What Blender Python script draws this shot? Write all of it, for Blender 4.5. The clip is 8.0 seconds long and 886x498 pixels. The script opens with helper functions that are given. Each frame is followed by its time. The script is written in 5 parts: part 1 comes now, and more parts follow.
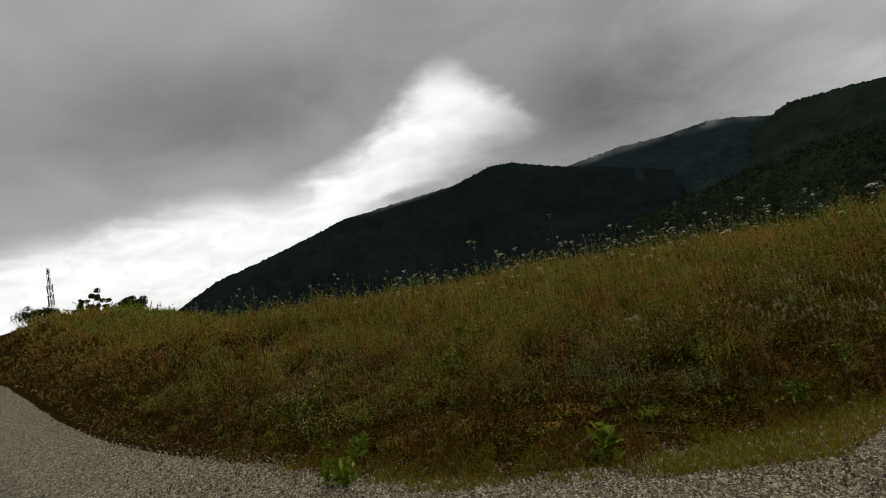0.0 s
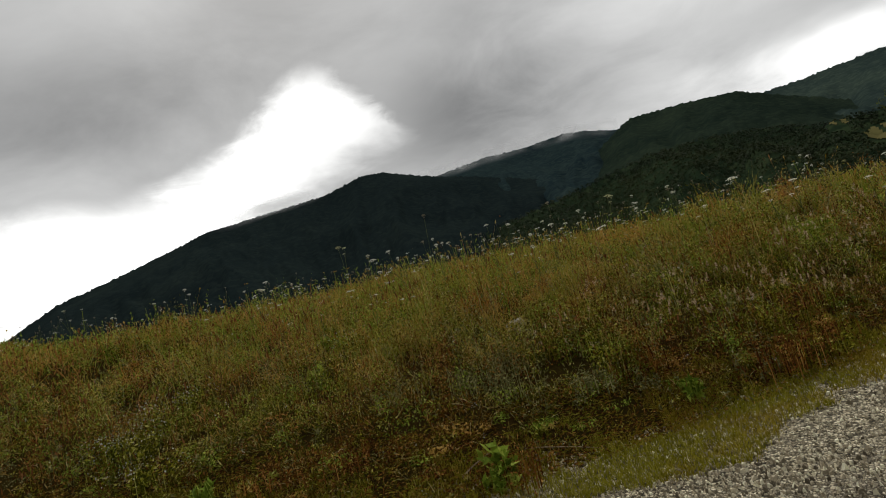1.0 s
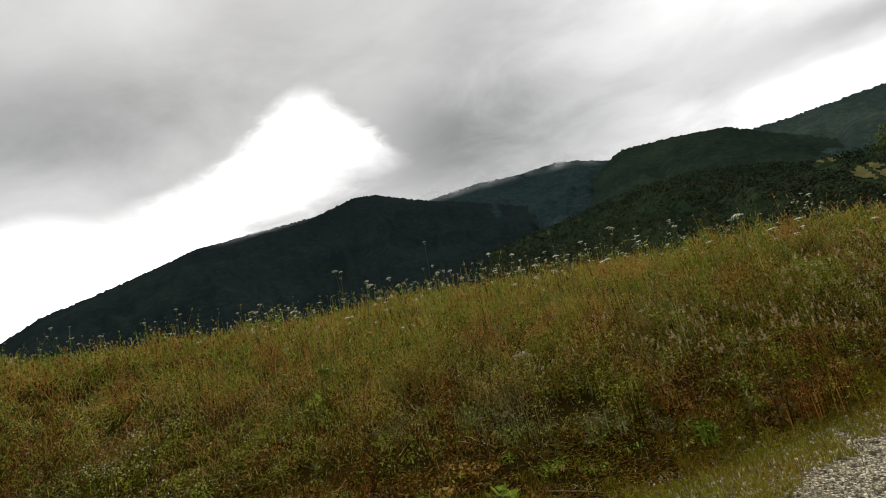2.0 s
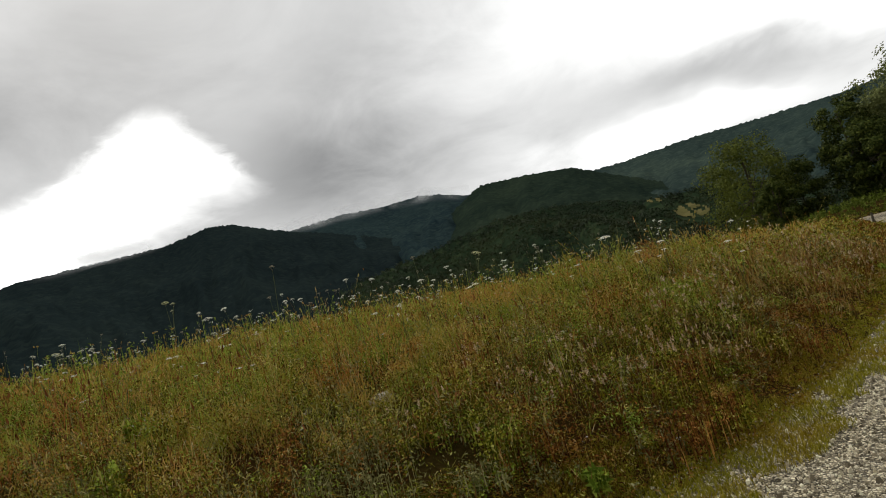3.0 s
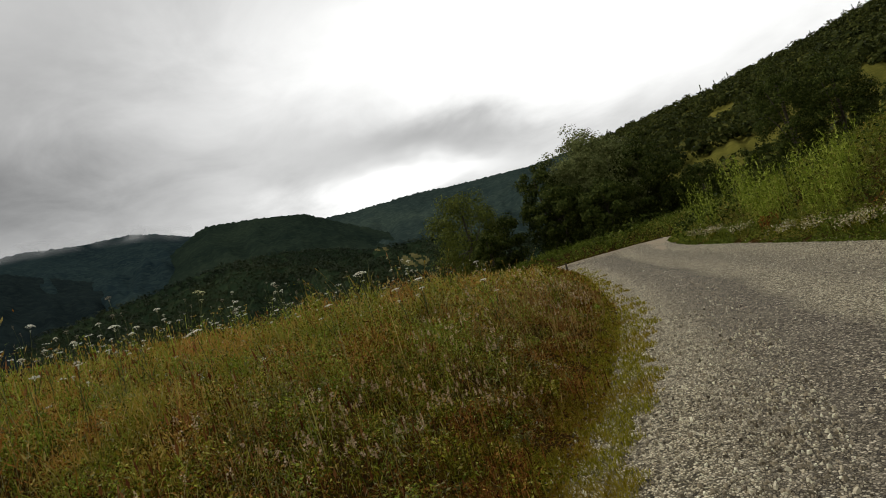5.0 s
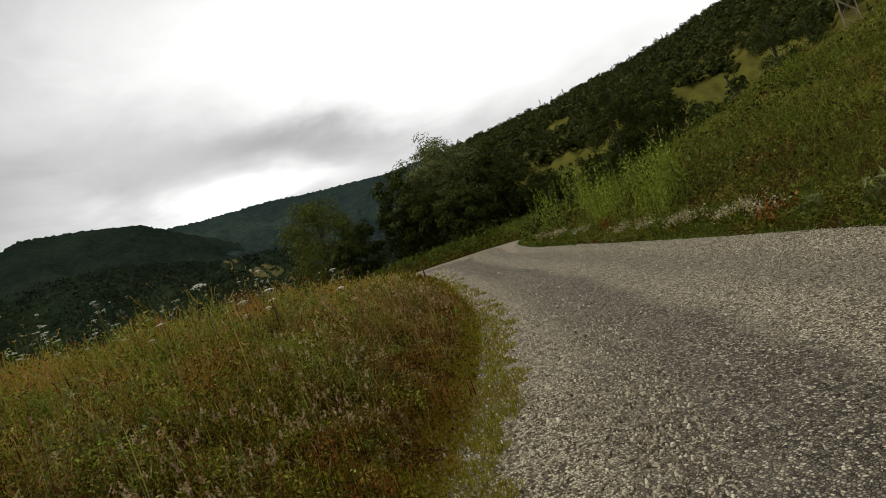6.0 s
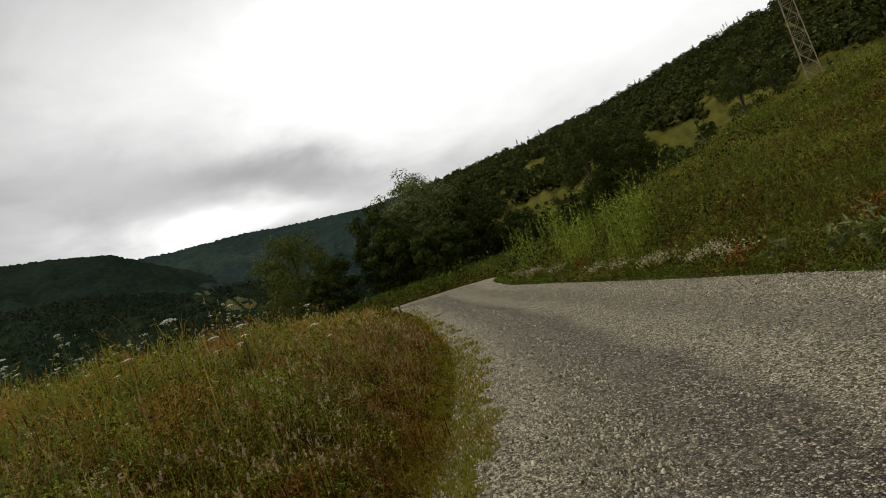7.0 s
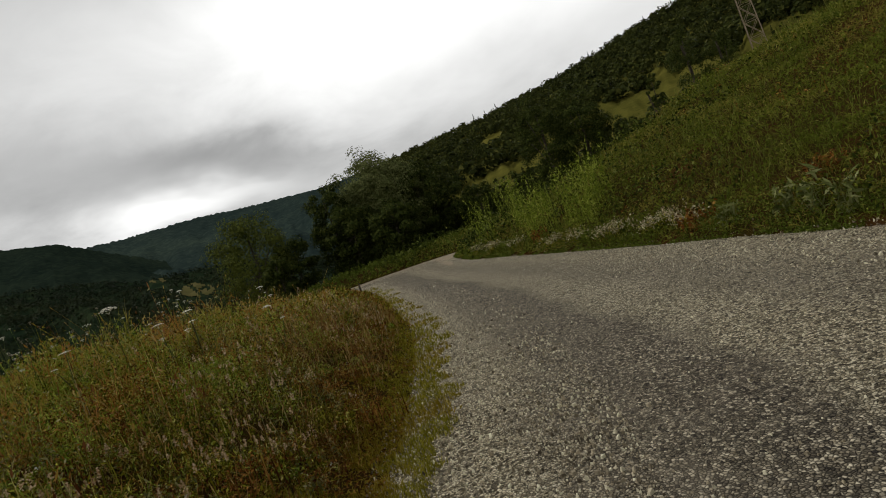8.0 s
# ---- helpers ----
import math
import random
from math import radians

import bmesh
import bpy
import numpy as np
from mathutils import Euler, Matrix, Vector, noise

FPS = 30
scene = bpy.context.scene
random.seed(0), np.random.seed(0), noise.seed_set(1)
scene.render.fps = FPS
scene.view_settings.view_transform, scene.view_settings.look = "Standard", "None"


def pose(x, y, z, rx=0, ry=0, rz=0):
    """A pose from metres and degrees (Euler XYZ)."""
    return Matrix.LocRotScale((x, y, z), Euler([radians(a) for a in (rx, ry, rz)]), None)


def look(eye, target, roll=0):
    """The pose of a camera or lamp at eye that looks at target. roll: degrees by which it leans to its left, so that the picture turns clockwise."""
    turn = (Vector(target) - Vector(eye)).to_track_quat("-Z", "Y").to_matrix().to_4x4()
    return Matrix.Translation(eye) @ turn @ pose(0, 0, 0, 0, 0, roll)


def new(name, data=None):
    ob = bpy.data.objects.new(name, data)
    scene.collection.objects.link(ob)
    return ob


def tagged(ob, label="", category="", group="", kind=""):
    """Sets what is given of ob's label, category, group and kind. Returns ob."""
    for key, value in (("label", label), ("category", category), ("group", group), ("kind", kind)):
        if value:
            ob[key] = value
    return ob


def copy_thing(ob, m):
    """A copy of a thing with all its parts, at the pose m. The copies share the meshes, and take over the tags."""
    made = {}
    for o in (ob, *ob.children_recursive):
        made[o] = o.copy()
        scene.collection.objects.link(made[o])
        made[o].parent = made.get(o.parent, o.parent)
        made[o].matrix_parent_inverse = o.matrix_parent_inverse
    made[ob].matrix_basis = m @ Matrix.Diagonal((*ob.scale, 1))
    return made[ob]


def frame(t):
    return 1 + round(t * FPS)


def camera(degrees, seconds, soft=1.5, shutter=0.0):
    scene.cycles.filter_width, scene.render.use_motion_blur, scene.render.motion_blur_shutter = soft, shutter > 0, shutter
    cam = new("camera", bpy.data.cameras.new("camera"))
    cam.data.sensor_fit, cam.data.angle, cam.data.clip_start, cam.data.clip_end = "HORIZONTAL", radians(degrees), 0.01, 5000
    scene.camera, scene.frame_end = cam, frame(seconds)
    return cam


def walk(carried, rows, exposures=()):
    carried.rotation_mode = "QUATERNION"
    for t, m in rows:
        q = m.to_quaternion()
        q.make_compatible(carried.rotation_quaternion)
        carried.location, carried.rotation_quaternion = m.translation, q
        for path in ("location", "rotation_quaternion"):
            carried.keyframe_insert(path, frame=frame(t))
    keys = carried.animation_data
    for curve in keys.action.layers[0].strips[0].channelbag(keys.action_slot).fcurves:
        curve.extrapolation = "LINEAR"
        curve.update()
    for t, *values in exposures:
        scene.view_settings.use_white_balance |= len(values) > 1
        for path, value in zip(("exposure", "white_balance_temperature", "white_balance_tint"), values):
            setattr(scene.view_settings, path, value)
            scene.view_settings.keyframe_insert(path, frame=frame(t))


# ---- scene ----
cam = camera(74.0, 8.0, soft=1.0, shutter=0.0)
PATH = [
    (0, (1.405, -2.511, 1.404), (0.021, -1.096, 1.694), -12.08),
    (0.5, (0.999, -2.071, 1.414), (-0.203, -0.492, 1.664), -13.91),
    (1, (0.897, -1.881, 1.411), (-0.159, -0.197, 1.632), -15.35),
    (1.2, (0.938, -1.906, 1.419), (-0.123, -0.227, 1.651), -15.16),
    (2.3, (0.588, -1.791, 1.533), (-0.368, -0.06, 1.828), -12.97),
    (2.5, (0.513, -1.584, 1.53), (-0.334, 0.207, 1.806), -14.44),
    (3, (0.354, -0.995, 1.527), (-0.222, 0.9, 1.806), -15.73),
    (3.5, (0.178, -0.641, 1.551), (-0.189, 1.303, 1.845), -15.05),
    (4, (0.083, -0.253, 1.56), (-0.144, 1.718, 1.813), -15.31),
    (4.5, (0.011, 0.005, 1.599), (-0.036, 1.99, 1.834), -15.04),
    (4.7, (0.014, 0.101, 1.587), (0.143, 2.086, 1.793), -16.32),
    (5.8, (0.052, 0.487, 1.603), (0.692, 2.38, 1.683), -18.77),
    (6, (0.093, 0.575, 1.583), (0.862, 2.421, 1.623), -19.72),
    (6.5, (0.15, 0.603, 1.574), (1.049, 2.39, 1.606), -20.54),
    (7, (0.094, 0.568, 1.607), (0.967, 2.363, 1.735), -18.83),
    (7.5, (0.119, 0.608, 1.602), (1.001, 2.399, 1.719), -18.7),
    (8, (0.204, 0.647, 1.565), (1.167, 2.4, 1.574), -20.93),
]
EXPOSURES = [(0, -0.70), (0.5, -0.4), (1, -0.1), (2.5, 0.30), (3.5, 0.22), (4.5, 0.08), (6, -0.02), (6.5, -0.03), (7, -0.15), (7.5, -0.38), (8, -0.38)]
walk(cam, [(t, look(eye, target, roll)) for t, eye, target, roll in PATH], EXPOSURES)

# ---- world: an overcast sky with one bright gap low over the ridge ----
SUN_AZ, SUN_EL = -45.0, 40.0


def build_world():
    world = bpy.data.worlds.new("overcast_sky")
    scene.world = world
    world.use_nodes = True
    nt = world.node_tree
    nt.nodes.clear()
    link = nt.links.new

    def val(v):
        n = nt.nodes.new("ShaderNodeValue")
        n.outputs[0].default_value = v
        return n.outputs[0]

    def m(op, a, b=0.0, c=0.0):
        n = nt.nodes.new("ShaderNodeMath")
        n.operation = op
        for i, s in enumerate((a, b, c)):
            if isinstance(s, (int, float)):
                n.inputs[i].default_value = s
            else:
                link(s, n.inputs[i])
        return n.outputs[0]

    coord = nt.nodes.new("ShaderNodeTexCoord")
    sep = nt.nodes.new("ShaderNodeSeparateXYZ")
    link(coord.outputs["Generated"], sep.inputs[0])
    x, y, z = sep.outputs
    az = m("MULTIPLY", m("ARCTAN2", x, y), 57.2958)
    el = m("MULTIPLY", m("ARCSINE", z), 57.2958)
    # clouds lie in a flat layer: stretched noise towards the horizon
    deep = m("ADD", m("MAXIMUM", z, 0.0), 0.22)
    comb = nt.nodes.new("ShaderNodeCombineXYZ")
    link(m("DIVIDE", x, deep), comb.inputs[0])
    link(m("DIVIDE", y, deep), comb.inputs[1])

    def cloud_noise(scale, detail, rough, distort):
        n = nt.nodes.new("ShaderNodeTexNoise")
        n.inputs["Scale"].default_value = scale
        n.inputs["Detail"].default_value = detail
        n.inputs["Roughness"].default_value = rough
        n.inputs["Distortion"].default_value = distort
        link(comb.outputs[0], n.inputs["Vector"])
        return m("SUBTRACT", n.outputs[0], 0.5)

    big = cloud_noise(0.9, 4, 0.5, 0.3)
    fine = cloud_noise(2.6, 6, 0.6, 0.4)
    wob = cloud_noise(1.6, 4, 0.55, 0.2)
    azw = m("ADD", az, m("MULTIPLY", fine, 9.0))
    elw = m("ADD", el, m("MULTIPLY", wob, 7.0))

    def lobe(a0, e0, sa, se, tilt=0.0):
        c, s = math.cos(radians(tilt)), math.sin(radians(tilt))
        da, de = m("SUBTRACT", azw, a0), m("SUBTRACT", elw, e0)
        u = m("DIVIDE", m("ADD", m("MULTIPLY", da, c), m("MULTIPLY", de, s)), sa)
        v = m("DIVIDE", m("SUBTRACT", m("MULTIPLY", de, c), m("MULTIPLY", da, s)), se)
        return m("POWER", 2.71828, m("MULTIPLY", m("ADD", m("MULTIPLY", u, u), m("MULTIPLY", v, v)), -1.0))

    def line(points):
        # an elevation that follows the azimuth
        n = nt.nodes.new("ShaderNodeValToRGB")
        n.color_ramp.interpolation = "CARDINAL"
        while len(n.color_ramp.elements) < len(points):
            n.color_ramp.elements.new(0.5)
        for e, (a, h) in zip(n.color_ramp.elements, points):
            e.position, e.color = (a + 95) / 80, (h / 40, h / 40, h / 40, 1)
        link(m("DIVIDE", m("ADD", azg, 95.0), 80.0), n.inputs[0])
        return m("MULTIPLY", n.outputs[0], 40.0)

    def soft_step(v, width):
        n = nt.nodes.new("ShaderNodeMapRange")
        n.interpolation_type = "SMOOTHSTEP"
        n.inputs["From Min"].default_value, n.inputs["From Max"].default_value = -width, width
        link(v, n.inputs["Value"])
        return n.outputs[0]

    rag = cloud_noise(5.5, 6, 0.6, 0.6)
    azg = m("ADD", az, m("MULTIPLY", rag, 7.0))
    elg = m("ADD", el, m("MULTIPLY", fine, 4.5))
    gap = m("MULTIPLY", soft_step(m("SUBTRACT", line(GAP_TOP), elg), 2.2), soft_step(m("SUBTRACT", elg, line(GAP_FOOT)), 3.6))
    total = m("ADD", val(SKY_BASE), m("MULTIPLY", gap, m("ADD", m("MULTIPLY", rag, 1.2), 1.05)))
    for weight, a0, e0, sa, se, tilt in SKY_LOBES:
        total = m("ADD", total, m("MULTIPLY", lobe(a0, e0, sa, se, tilt), weight))
    total = m("ADD", total, m("MULTIPLY", big, 0.42))
    total = m("ADD", total, m("MULTIPLY", fine, 0.34))
    total = m("MAXIMUM", total, 0.1)
    sky = nt.nodes.new("ShaderNodeTexSky")
    sky.sky_type = "NISHITA"
    sky.sun_disc = False
    sky.sun_elevation, sky.sun_rotation = radians(SUN_EL), radians(SUN_AZ)
    bg_sky = nt.nodes.new("ShaderNodeBackground")
    bg_sky.inputs[1].default_value = 0.05
    link(sky.outputs[0], bg_sky.inputs[0])
    bg = nt.nodes.new("ShaderNodeBackground")
    bg.inputs[0].default_value = (0.985, 0.985, 0.97, 1)
    link(total, bg.inputs[1])
    mix = nt.nodes.new("ShaderNodeMixShader")
    mix.inputs[0].default_value = 0.94
    link(bg_sky.outputs[0], mix.inputs[1])
    link(bg.outputs[0], mix.inputs[2])
    out = nt.nodes.new("ShaderNodeOutputWorld")
    link(mix.outputs[0], out.inputs[0])


SKY_BASE = 0.62
# azimuth and elevation along the upper and the lower rim of the gap
GAP_TOP = [(-94, 11.5), (-81, 13), (-73, 14.6), (-66, 16.0), (-60, 15.8), (-55.5, 16.5), (-50, 19.2), (-46.5, 22.0), (-42.5, 24.1), (-39.5, 24.1), (-37, 22.2), (-34.3, 19.4), (-31, 15), (-24, 9)]
GAP_FOOT = [(-94, 0), (-66, 4), (-58, 9), (-53, 12.4), (-47.7, 14.2), (-43.4, 15.8), (-37, 18.4), (-34, 19.2), (-24, 21)]
SKY_LOBES = [
    # weight, azimuth, elevation, half widths, tilt
    (-0.22, -27, 20, 8, 6, 20),
    (-0.12, -16, 27, 10, 5, 0),
    (-0.30, -62, 25, 22, 6, 8),
    (-0.14, -22, 18, 14, 5, -10),
    (1.0, 28, 24, 20, 9, 0),
    (0.7, 60, 22, 30, 14, 0),
    (-0.34, 13, 15.4, 13, 2.2, -12),
    (0.9, 6, 12.0, 9, 1.7, -6),
    (0.22, -3, 26, 14, 7, 0),
]
build_world()
sun_data = bpy.data.lights.new("sun", "SUN")
sun_data.energy, sun_data.angle, sun_data.color = 1.6, radians(22), (1.0, 0.95, 0.86)
sun = new("sun", sun_data)
sun_dir = Vector((math.sin(radians(SUN_AZ)) * math.cos(radians(SUN_EL)), math.cos(radians(SUN_AZ)) * math.cos(radians(SUN_EL)), math.sin(radians(SUN_EL))))
sun.matrix_world = look(sun_dir * 100, (0, 0, 0))

# ---- small tools ----
rng = np.random.default_rng(7)


def part(name, bm, material, parent=None, label=""):
    """One mesh object out of a bmesh, under a thing or a part."""
    me = bpy.data.meshes.new(name)
    bm.to_mesh(me)
    bm.free()
    ob = new(name, me)
    me.materials.append(material)
    if parent:
        ob.parent = parent
    if label:
        ob["label"] = label
    return ob


def np_mesh(name, verts, faces, material, smooth=False):
    """A mesh object out of arrays: verts (n, 3), faces (m, 3) or (m, 4)."""
    verts, faces = np.asarray(verts, np.float32), np.asarray(faces, np.int32)
    me = bpy.data.meshes.new(name)
    me.vertices.add(len(verts))
    me.vertices.foreach_set("co", verts.ravel())
    me.loops.add(faces.size)
    me.loops.foreach_set("vertex_index", faces.ravel())
    me.polygons.add(len(faces))
    me.polygons.foreach_set("loop_start", np.arange(0, faces.size, faces.shape[1], dtype=np.int32))
    me.polygons.foreach_set("use_smooth", np.full(len(faces), smooth))
    me.update(calc_edges=True)
    me.validate()
    me.materials.append(material)
    return new(name, me)


def grid_faces(rows, cols, wrap=False):
    r, c = np.meshgrid(np.arange(rows - 1), np.arange(cols if wrap else cols - 1), indexing="ij")
    a = (r * cols + c).ravel()
    b = (r * cols + (c + 1) % cols).ravel()
    return np.stack([a, b, b + cols, a + cols], 1)


def smooth01(t):
    t = np.clip(t, 0, 1)
    return t * t * (3 - 2 * t)


def softplus(v, k=0.5):
    return k * np.log1p(np.exp(np.clip(v / k, -40, 40)))


def fbm(x, y, z, octaves=4):
    """Fractal noise of plain points, -1 to 1, as an array."""
    return np.array([noise.fractal((a, b, c), 1.0, 2.0, octaves) for a, b, c in zip(np.ravel(x), np.ravel(y), np.ravel(z + 0 * x))]).reshape(np.shape(x))


def value_noise(x, y, seed=0):
    """Fast smooth noise in the plane, 0 to 1, for arrays."""
    def h(i, j):
        n = np.sin(i * 127.1 + j * 311.7 + seed * 74.7) * 43758.5453
        return n - np.floor(n)
    i, j = np.floor(x), np.floor(y)
    u, v = smooth01(x - i), smooth01(y - j)
    return (h(i, j) * (1 - u) + h(i + 1, j) * u) * (1 - v) + (h(i, j + 1) * (1 - u) + h(i + 1, j + 1) * u) * v


# ---- the lie of the land ----
INNER = [(-95, 13), (-60, 4), (-40, 0.9), (-19, 0.55), (-12, 0.3), (-9.1, 0.2), (-5.9, 0.4), (-4.4, 0.58), (-2.95, 0.78), (-1.8, 1.15), (-1.0, 2.0), (-0.35, 2.65),
         (0.5, 3.6), (1.25, 4.6), (2.1, 6), (3.2, 8), (4.5, 10.8), (6.1, 15.2), (7.7, 19.8), (9.6, 26.3), (9.5, 28.0), (7.6, 29.6), (2, 32.2), (-7, 36), (-16, 39)]
OUTER = [(-95, 4), (-60, -4), (-40, -6), (-19.5, -6.2), (-12, -6.6), (-8, -7), (-3.5, -7), (-0.5, -6.5), (2.5, -5.2), (4.6, -3), (5.8, -0.8), (6.4, 1),
         (6.9, 3), (7.26, 4.6), (7.7, 6), (8.4, 8.5), (9.2, 11.2), (10.7, 16), (11.9, 20), (14.0, 24.8), (16.2, 28.4), (14.2, 31.8), (8.6, 34.4), (-2, 39), (-14, 44)]


def curve_points(points, steps=8):
    """A smooth line through points (Catmull-Rom)."""
    p = np.array(points, float)
    p = np.vstack([2 * p[0] - p[1], p, 2 * p[-1] - p[-2]])
    out = []
    for i in range(1, len(p) - 2):
        for k in range(steps):
            t = k / steps
            a, b, c, d = p[i - 1], p[i], p[i + 1], p[i + 2]
            out.append(0.5 * (2 * b + (c - a) * t + (2 * a - 5 * b + 4 * c - d) * t**2 + (3 * b - a - 3 * c + d) * t**3))
    out.append(p[-2])
    return np.array(out)


IN_LINE, OUT_LINE = curve_points(INNER), curve_points(OUTER)


def line_distance(x, y, line):
    best = np.full(np.shape(x), 1e9)
    for (ax, ay), (bx, by) in zip(line[:-1:2], line[2::2]):
        dx, dy = bx - ax, by - ay
        t = np.clip(((x - ax) * dx + (y - ay) * dy) / (dx * dx + dy * dy), 0, 1)
        best = np.minimum(best, np.hypot(x - ax - t * dx, y - ay - t * dy))
    return best


def on_road(x, y):
    poly = np.vstack([IN_LINE[::2], OUT_LINE[::-2]])
    inside = np.zeros(np.shape(x), bool)
    for (ax, ay), (bx, by) in zip(poly, np.roll(poly, -1, 0)):
        if ay != by:
            inside ^= ((ay > y) != (by > y)) & (x < (bx - ax) * (y - ay) / (by - ay) + ax)
    return inside


def road_height(x, y):
    left = 0.1 * softplus(-(x + 0.5)) + 0.10 * softplus(-(x + 14), 2)
    drop = 0.16 * softplus(y - 34, 1.0) * smooth01((13 - x) / 7)
    return 0.045 * np.minimum(y, 36) + left * smooth01((28 - y) / 14) - drop


def edges_exact(x, y):
    """Signed distances: in from the meadow's edge, and out from the hill's foot; both negative on the road."""
    din, dout, road = line_distance(x, y, IN_LINE), line_distance(x, y, OUT_LINE), on_road(x, y)
    inner = ~road & (din < dout)
    return np.where(inner, din, -din), np.where(~road & ~inner, dout, -dout)


CELL, GX, GY = 0.2, np.arange(-45, 36, 0.2), np.arange(-12, 52, 0.2)
GRID_IN, GRID_OUT = edges_exact(*np.meshgrid(GX, GY, indexing="ij"))


def edges(x, y):
    near = (x > GX[0]) & (x < GX[-2]) & (y > GY[0]) & (y < GY[-2])
    u, v = np.where(near, (x - GX[0]) / CELL, 0), np.where(near, (y - GY[0]) / CELL, 0)
    i, j = u.astype(int), v.astype(int)
    u, v = u - i, v - j
    got = [(g[i, j] * (1 - u) + g[i + 1, j] * u) * (1 - v) + (g[i, j + 1] * (1 - u) + g[i + 1, j + 1] * u) * v for g in (GRID_IN, GRID_OUT)]
    if not near.all():
        for g, e in zip(got, edges_exact(x[~near], y[~near])):
            g[~near] = e
    return got


def land(x, y):
    """Ground height, and how far in from the meadow's edge and out from the hill's foot a place lies."""
    x, y = np.asarray(x, float), np.asarray(y, float)
    sin_, sout = edges(x, y)
    road = (sin_ <= 0) & (sout <= 0)
    din, dout = np.abs(sin_), np.abs(sout)
    zr = road_height(np.clip(x, -95, 30), np.clip(y, -30, 60))
    meadow_side = sin_ > 0
    climb = smooth01((x + 4) / 5)
    crest = 1.60 - 0.078 * np.clip(x, -14, 0) - 0.03 * np.clip(x, 0, 12) - 0.006 * (np.clip(y, -5, 30) - 8) + 0.1 * climb
    west = smooth01((-x - 5) / 9)
    crest = np.maximum(crest, zr + (0.75 + 1.3 * smooth01((-x - 19) / 12)) * west)
    k = np.clip(din / (7.0 - 4.6 * west - 3.5 * climb), 0, 1)
    k = 0.72 * k + 0.28 * smooth01(k * 1.3)
    meadow = zr + (crest - zr) * k + 0.16 * smooth01(din / 0.8) * (1 - k)
    meadow = meadow - 0.05 * softplus(din - 8, 1) - 0.22 * softplus(din - 12, 2)
    meadow = meadow - 0.25 * west * softplus(din - 5.0, 0.5)
    rise = 1 - 0.95 * smooth01((y - 13) / 15)
    hill = zr + rise * (0.34 * np.minimum(dout, 2) + 0.30 * np.clip(dout - 1.5, 0, 9) + 0.14 * np.clip(dout - 10.5, 0, 8) - 0.05 * np.clip(dout - 24, 0, 60))
    hill = hill + (1 - rise) * (0.5 * smooth01(dout / 2.5) - 0.06 * np.clip(dout - 14, 0, 300))
    bumps = 0.10 * (value_noise(x * 0.7, y * 0.7) - 0.5) + 0.05 * (value_noise(x * 2.3, y * 2.3, 3) - 0.5)
    off = np.where(meadow_side, meadow + bumps * smooth01(din), hill + bumps * 2 * smooth01(dout))
    z = np.where(road, zr - 0.04 * smooth01(np.minimum(din, dout) / 0.3), off)
    far = np.hypot(x, y)
    z = np.where(far > 60, z + (-45 - z) * smooth01((far - 60) / 260), z)
    z = np.maximum(z, -60)
    return z, np.where(meadow_side, din, 0.0), np.where(~road & ~meadow_side, dout, 0.0)


# ---- materials ----
def material(name):
    mat = bpy.data.materials.new(name)
    mat.use_nodes = True
    nt = mat.node_tree
    bsdf = nt.nodes["Principled BSDF"]
    bsdf.inputs["Specular IOR Level"].default_value = 0.12
    return mat, nt, bsdf


def node(nt, kind, **inputs):
    n = nt.nodes.new(kind)
    for key, value in inputs.items():
        sock = n.inputs[key.replace("_", " ")]
        if isinstance(value, bpy.types.NodeSocket):
            nt.links.new(value, sock)
        else:
            sock.default_value = value
    return n


def ramp(nt, fac, stops):
    n = nt.nodes.new("ShaderNodeValToRGB")
    while len(n.color_ramp.elements) < len(stops):
        n.color_ramp.elements.new(0.5)
    for e, (pos, colour) in zip(n.color_ramp.elements, stops):
        e.position, e.color = pos, (*colour, 1)
    nt.links.new(fac, n.inputs[0])
    return n.outputs[0]


def mix_colour(nt, fac, a, b, mode="MIX"):
    n = nt.nodes.new("ShaderNodeMix")
    n.data_type, n.blend_type = "RGBA", mode
    for sock, v in ((n.inputs[0], fac), (n.inputs[6], a), (n.inputs[7], b)):
        if isinstance(v, bpy.types.NodeSocket):
            nt.links.new(v, sock)
        else:
            sock.default_value = v if isinstance(v, (int, float)) else (*v, 1)
    return n.outputs[2]


def plain(name, colour, rough=0.8, metal=0.0, vary=0.25, scale=30.0):
    """A dull surface with two scales of variation and fine relief."""
    mat, nt, bsdf = material(name)
    pos = nt.nodes.new("ShaderNodeTexCoord").outputs["Object"]
    n1 = node(nt, "ShaderNodeTexNoise", Vector=pos, Scale=scale, Detail=6.0).outputs[0]
    n2 = node(nt, "ShaderNodeTexNoise", Vector=pos, Scale=scale * 0.15, Detail=3.0).outputs[0]
    dark = tuple(c * (1 - vary) for c in colour)
    light = tuple(min(1, c * (1 + vary)) for c in colour)
    col = ramp(nt, n1, [(0.3, dark), (0.7, light)])
    col = mix_colour(nt, n2, col, tuple(c * (1 - vary * 0.6) for c in colour))
    nt.links.new(col, bsdf.inputs["Base Color"])
    bsdf.inputs["Roughness"].default_value, bsdf.inputs["Metallic"].default_value = rough, metal
    bump = node(nt, "ShaderNodeBump", Strength=0.3, Height=n1)
    nt.links.new(bump.outputs[0], bsdf.inputs["Normal"])
    return mat


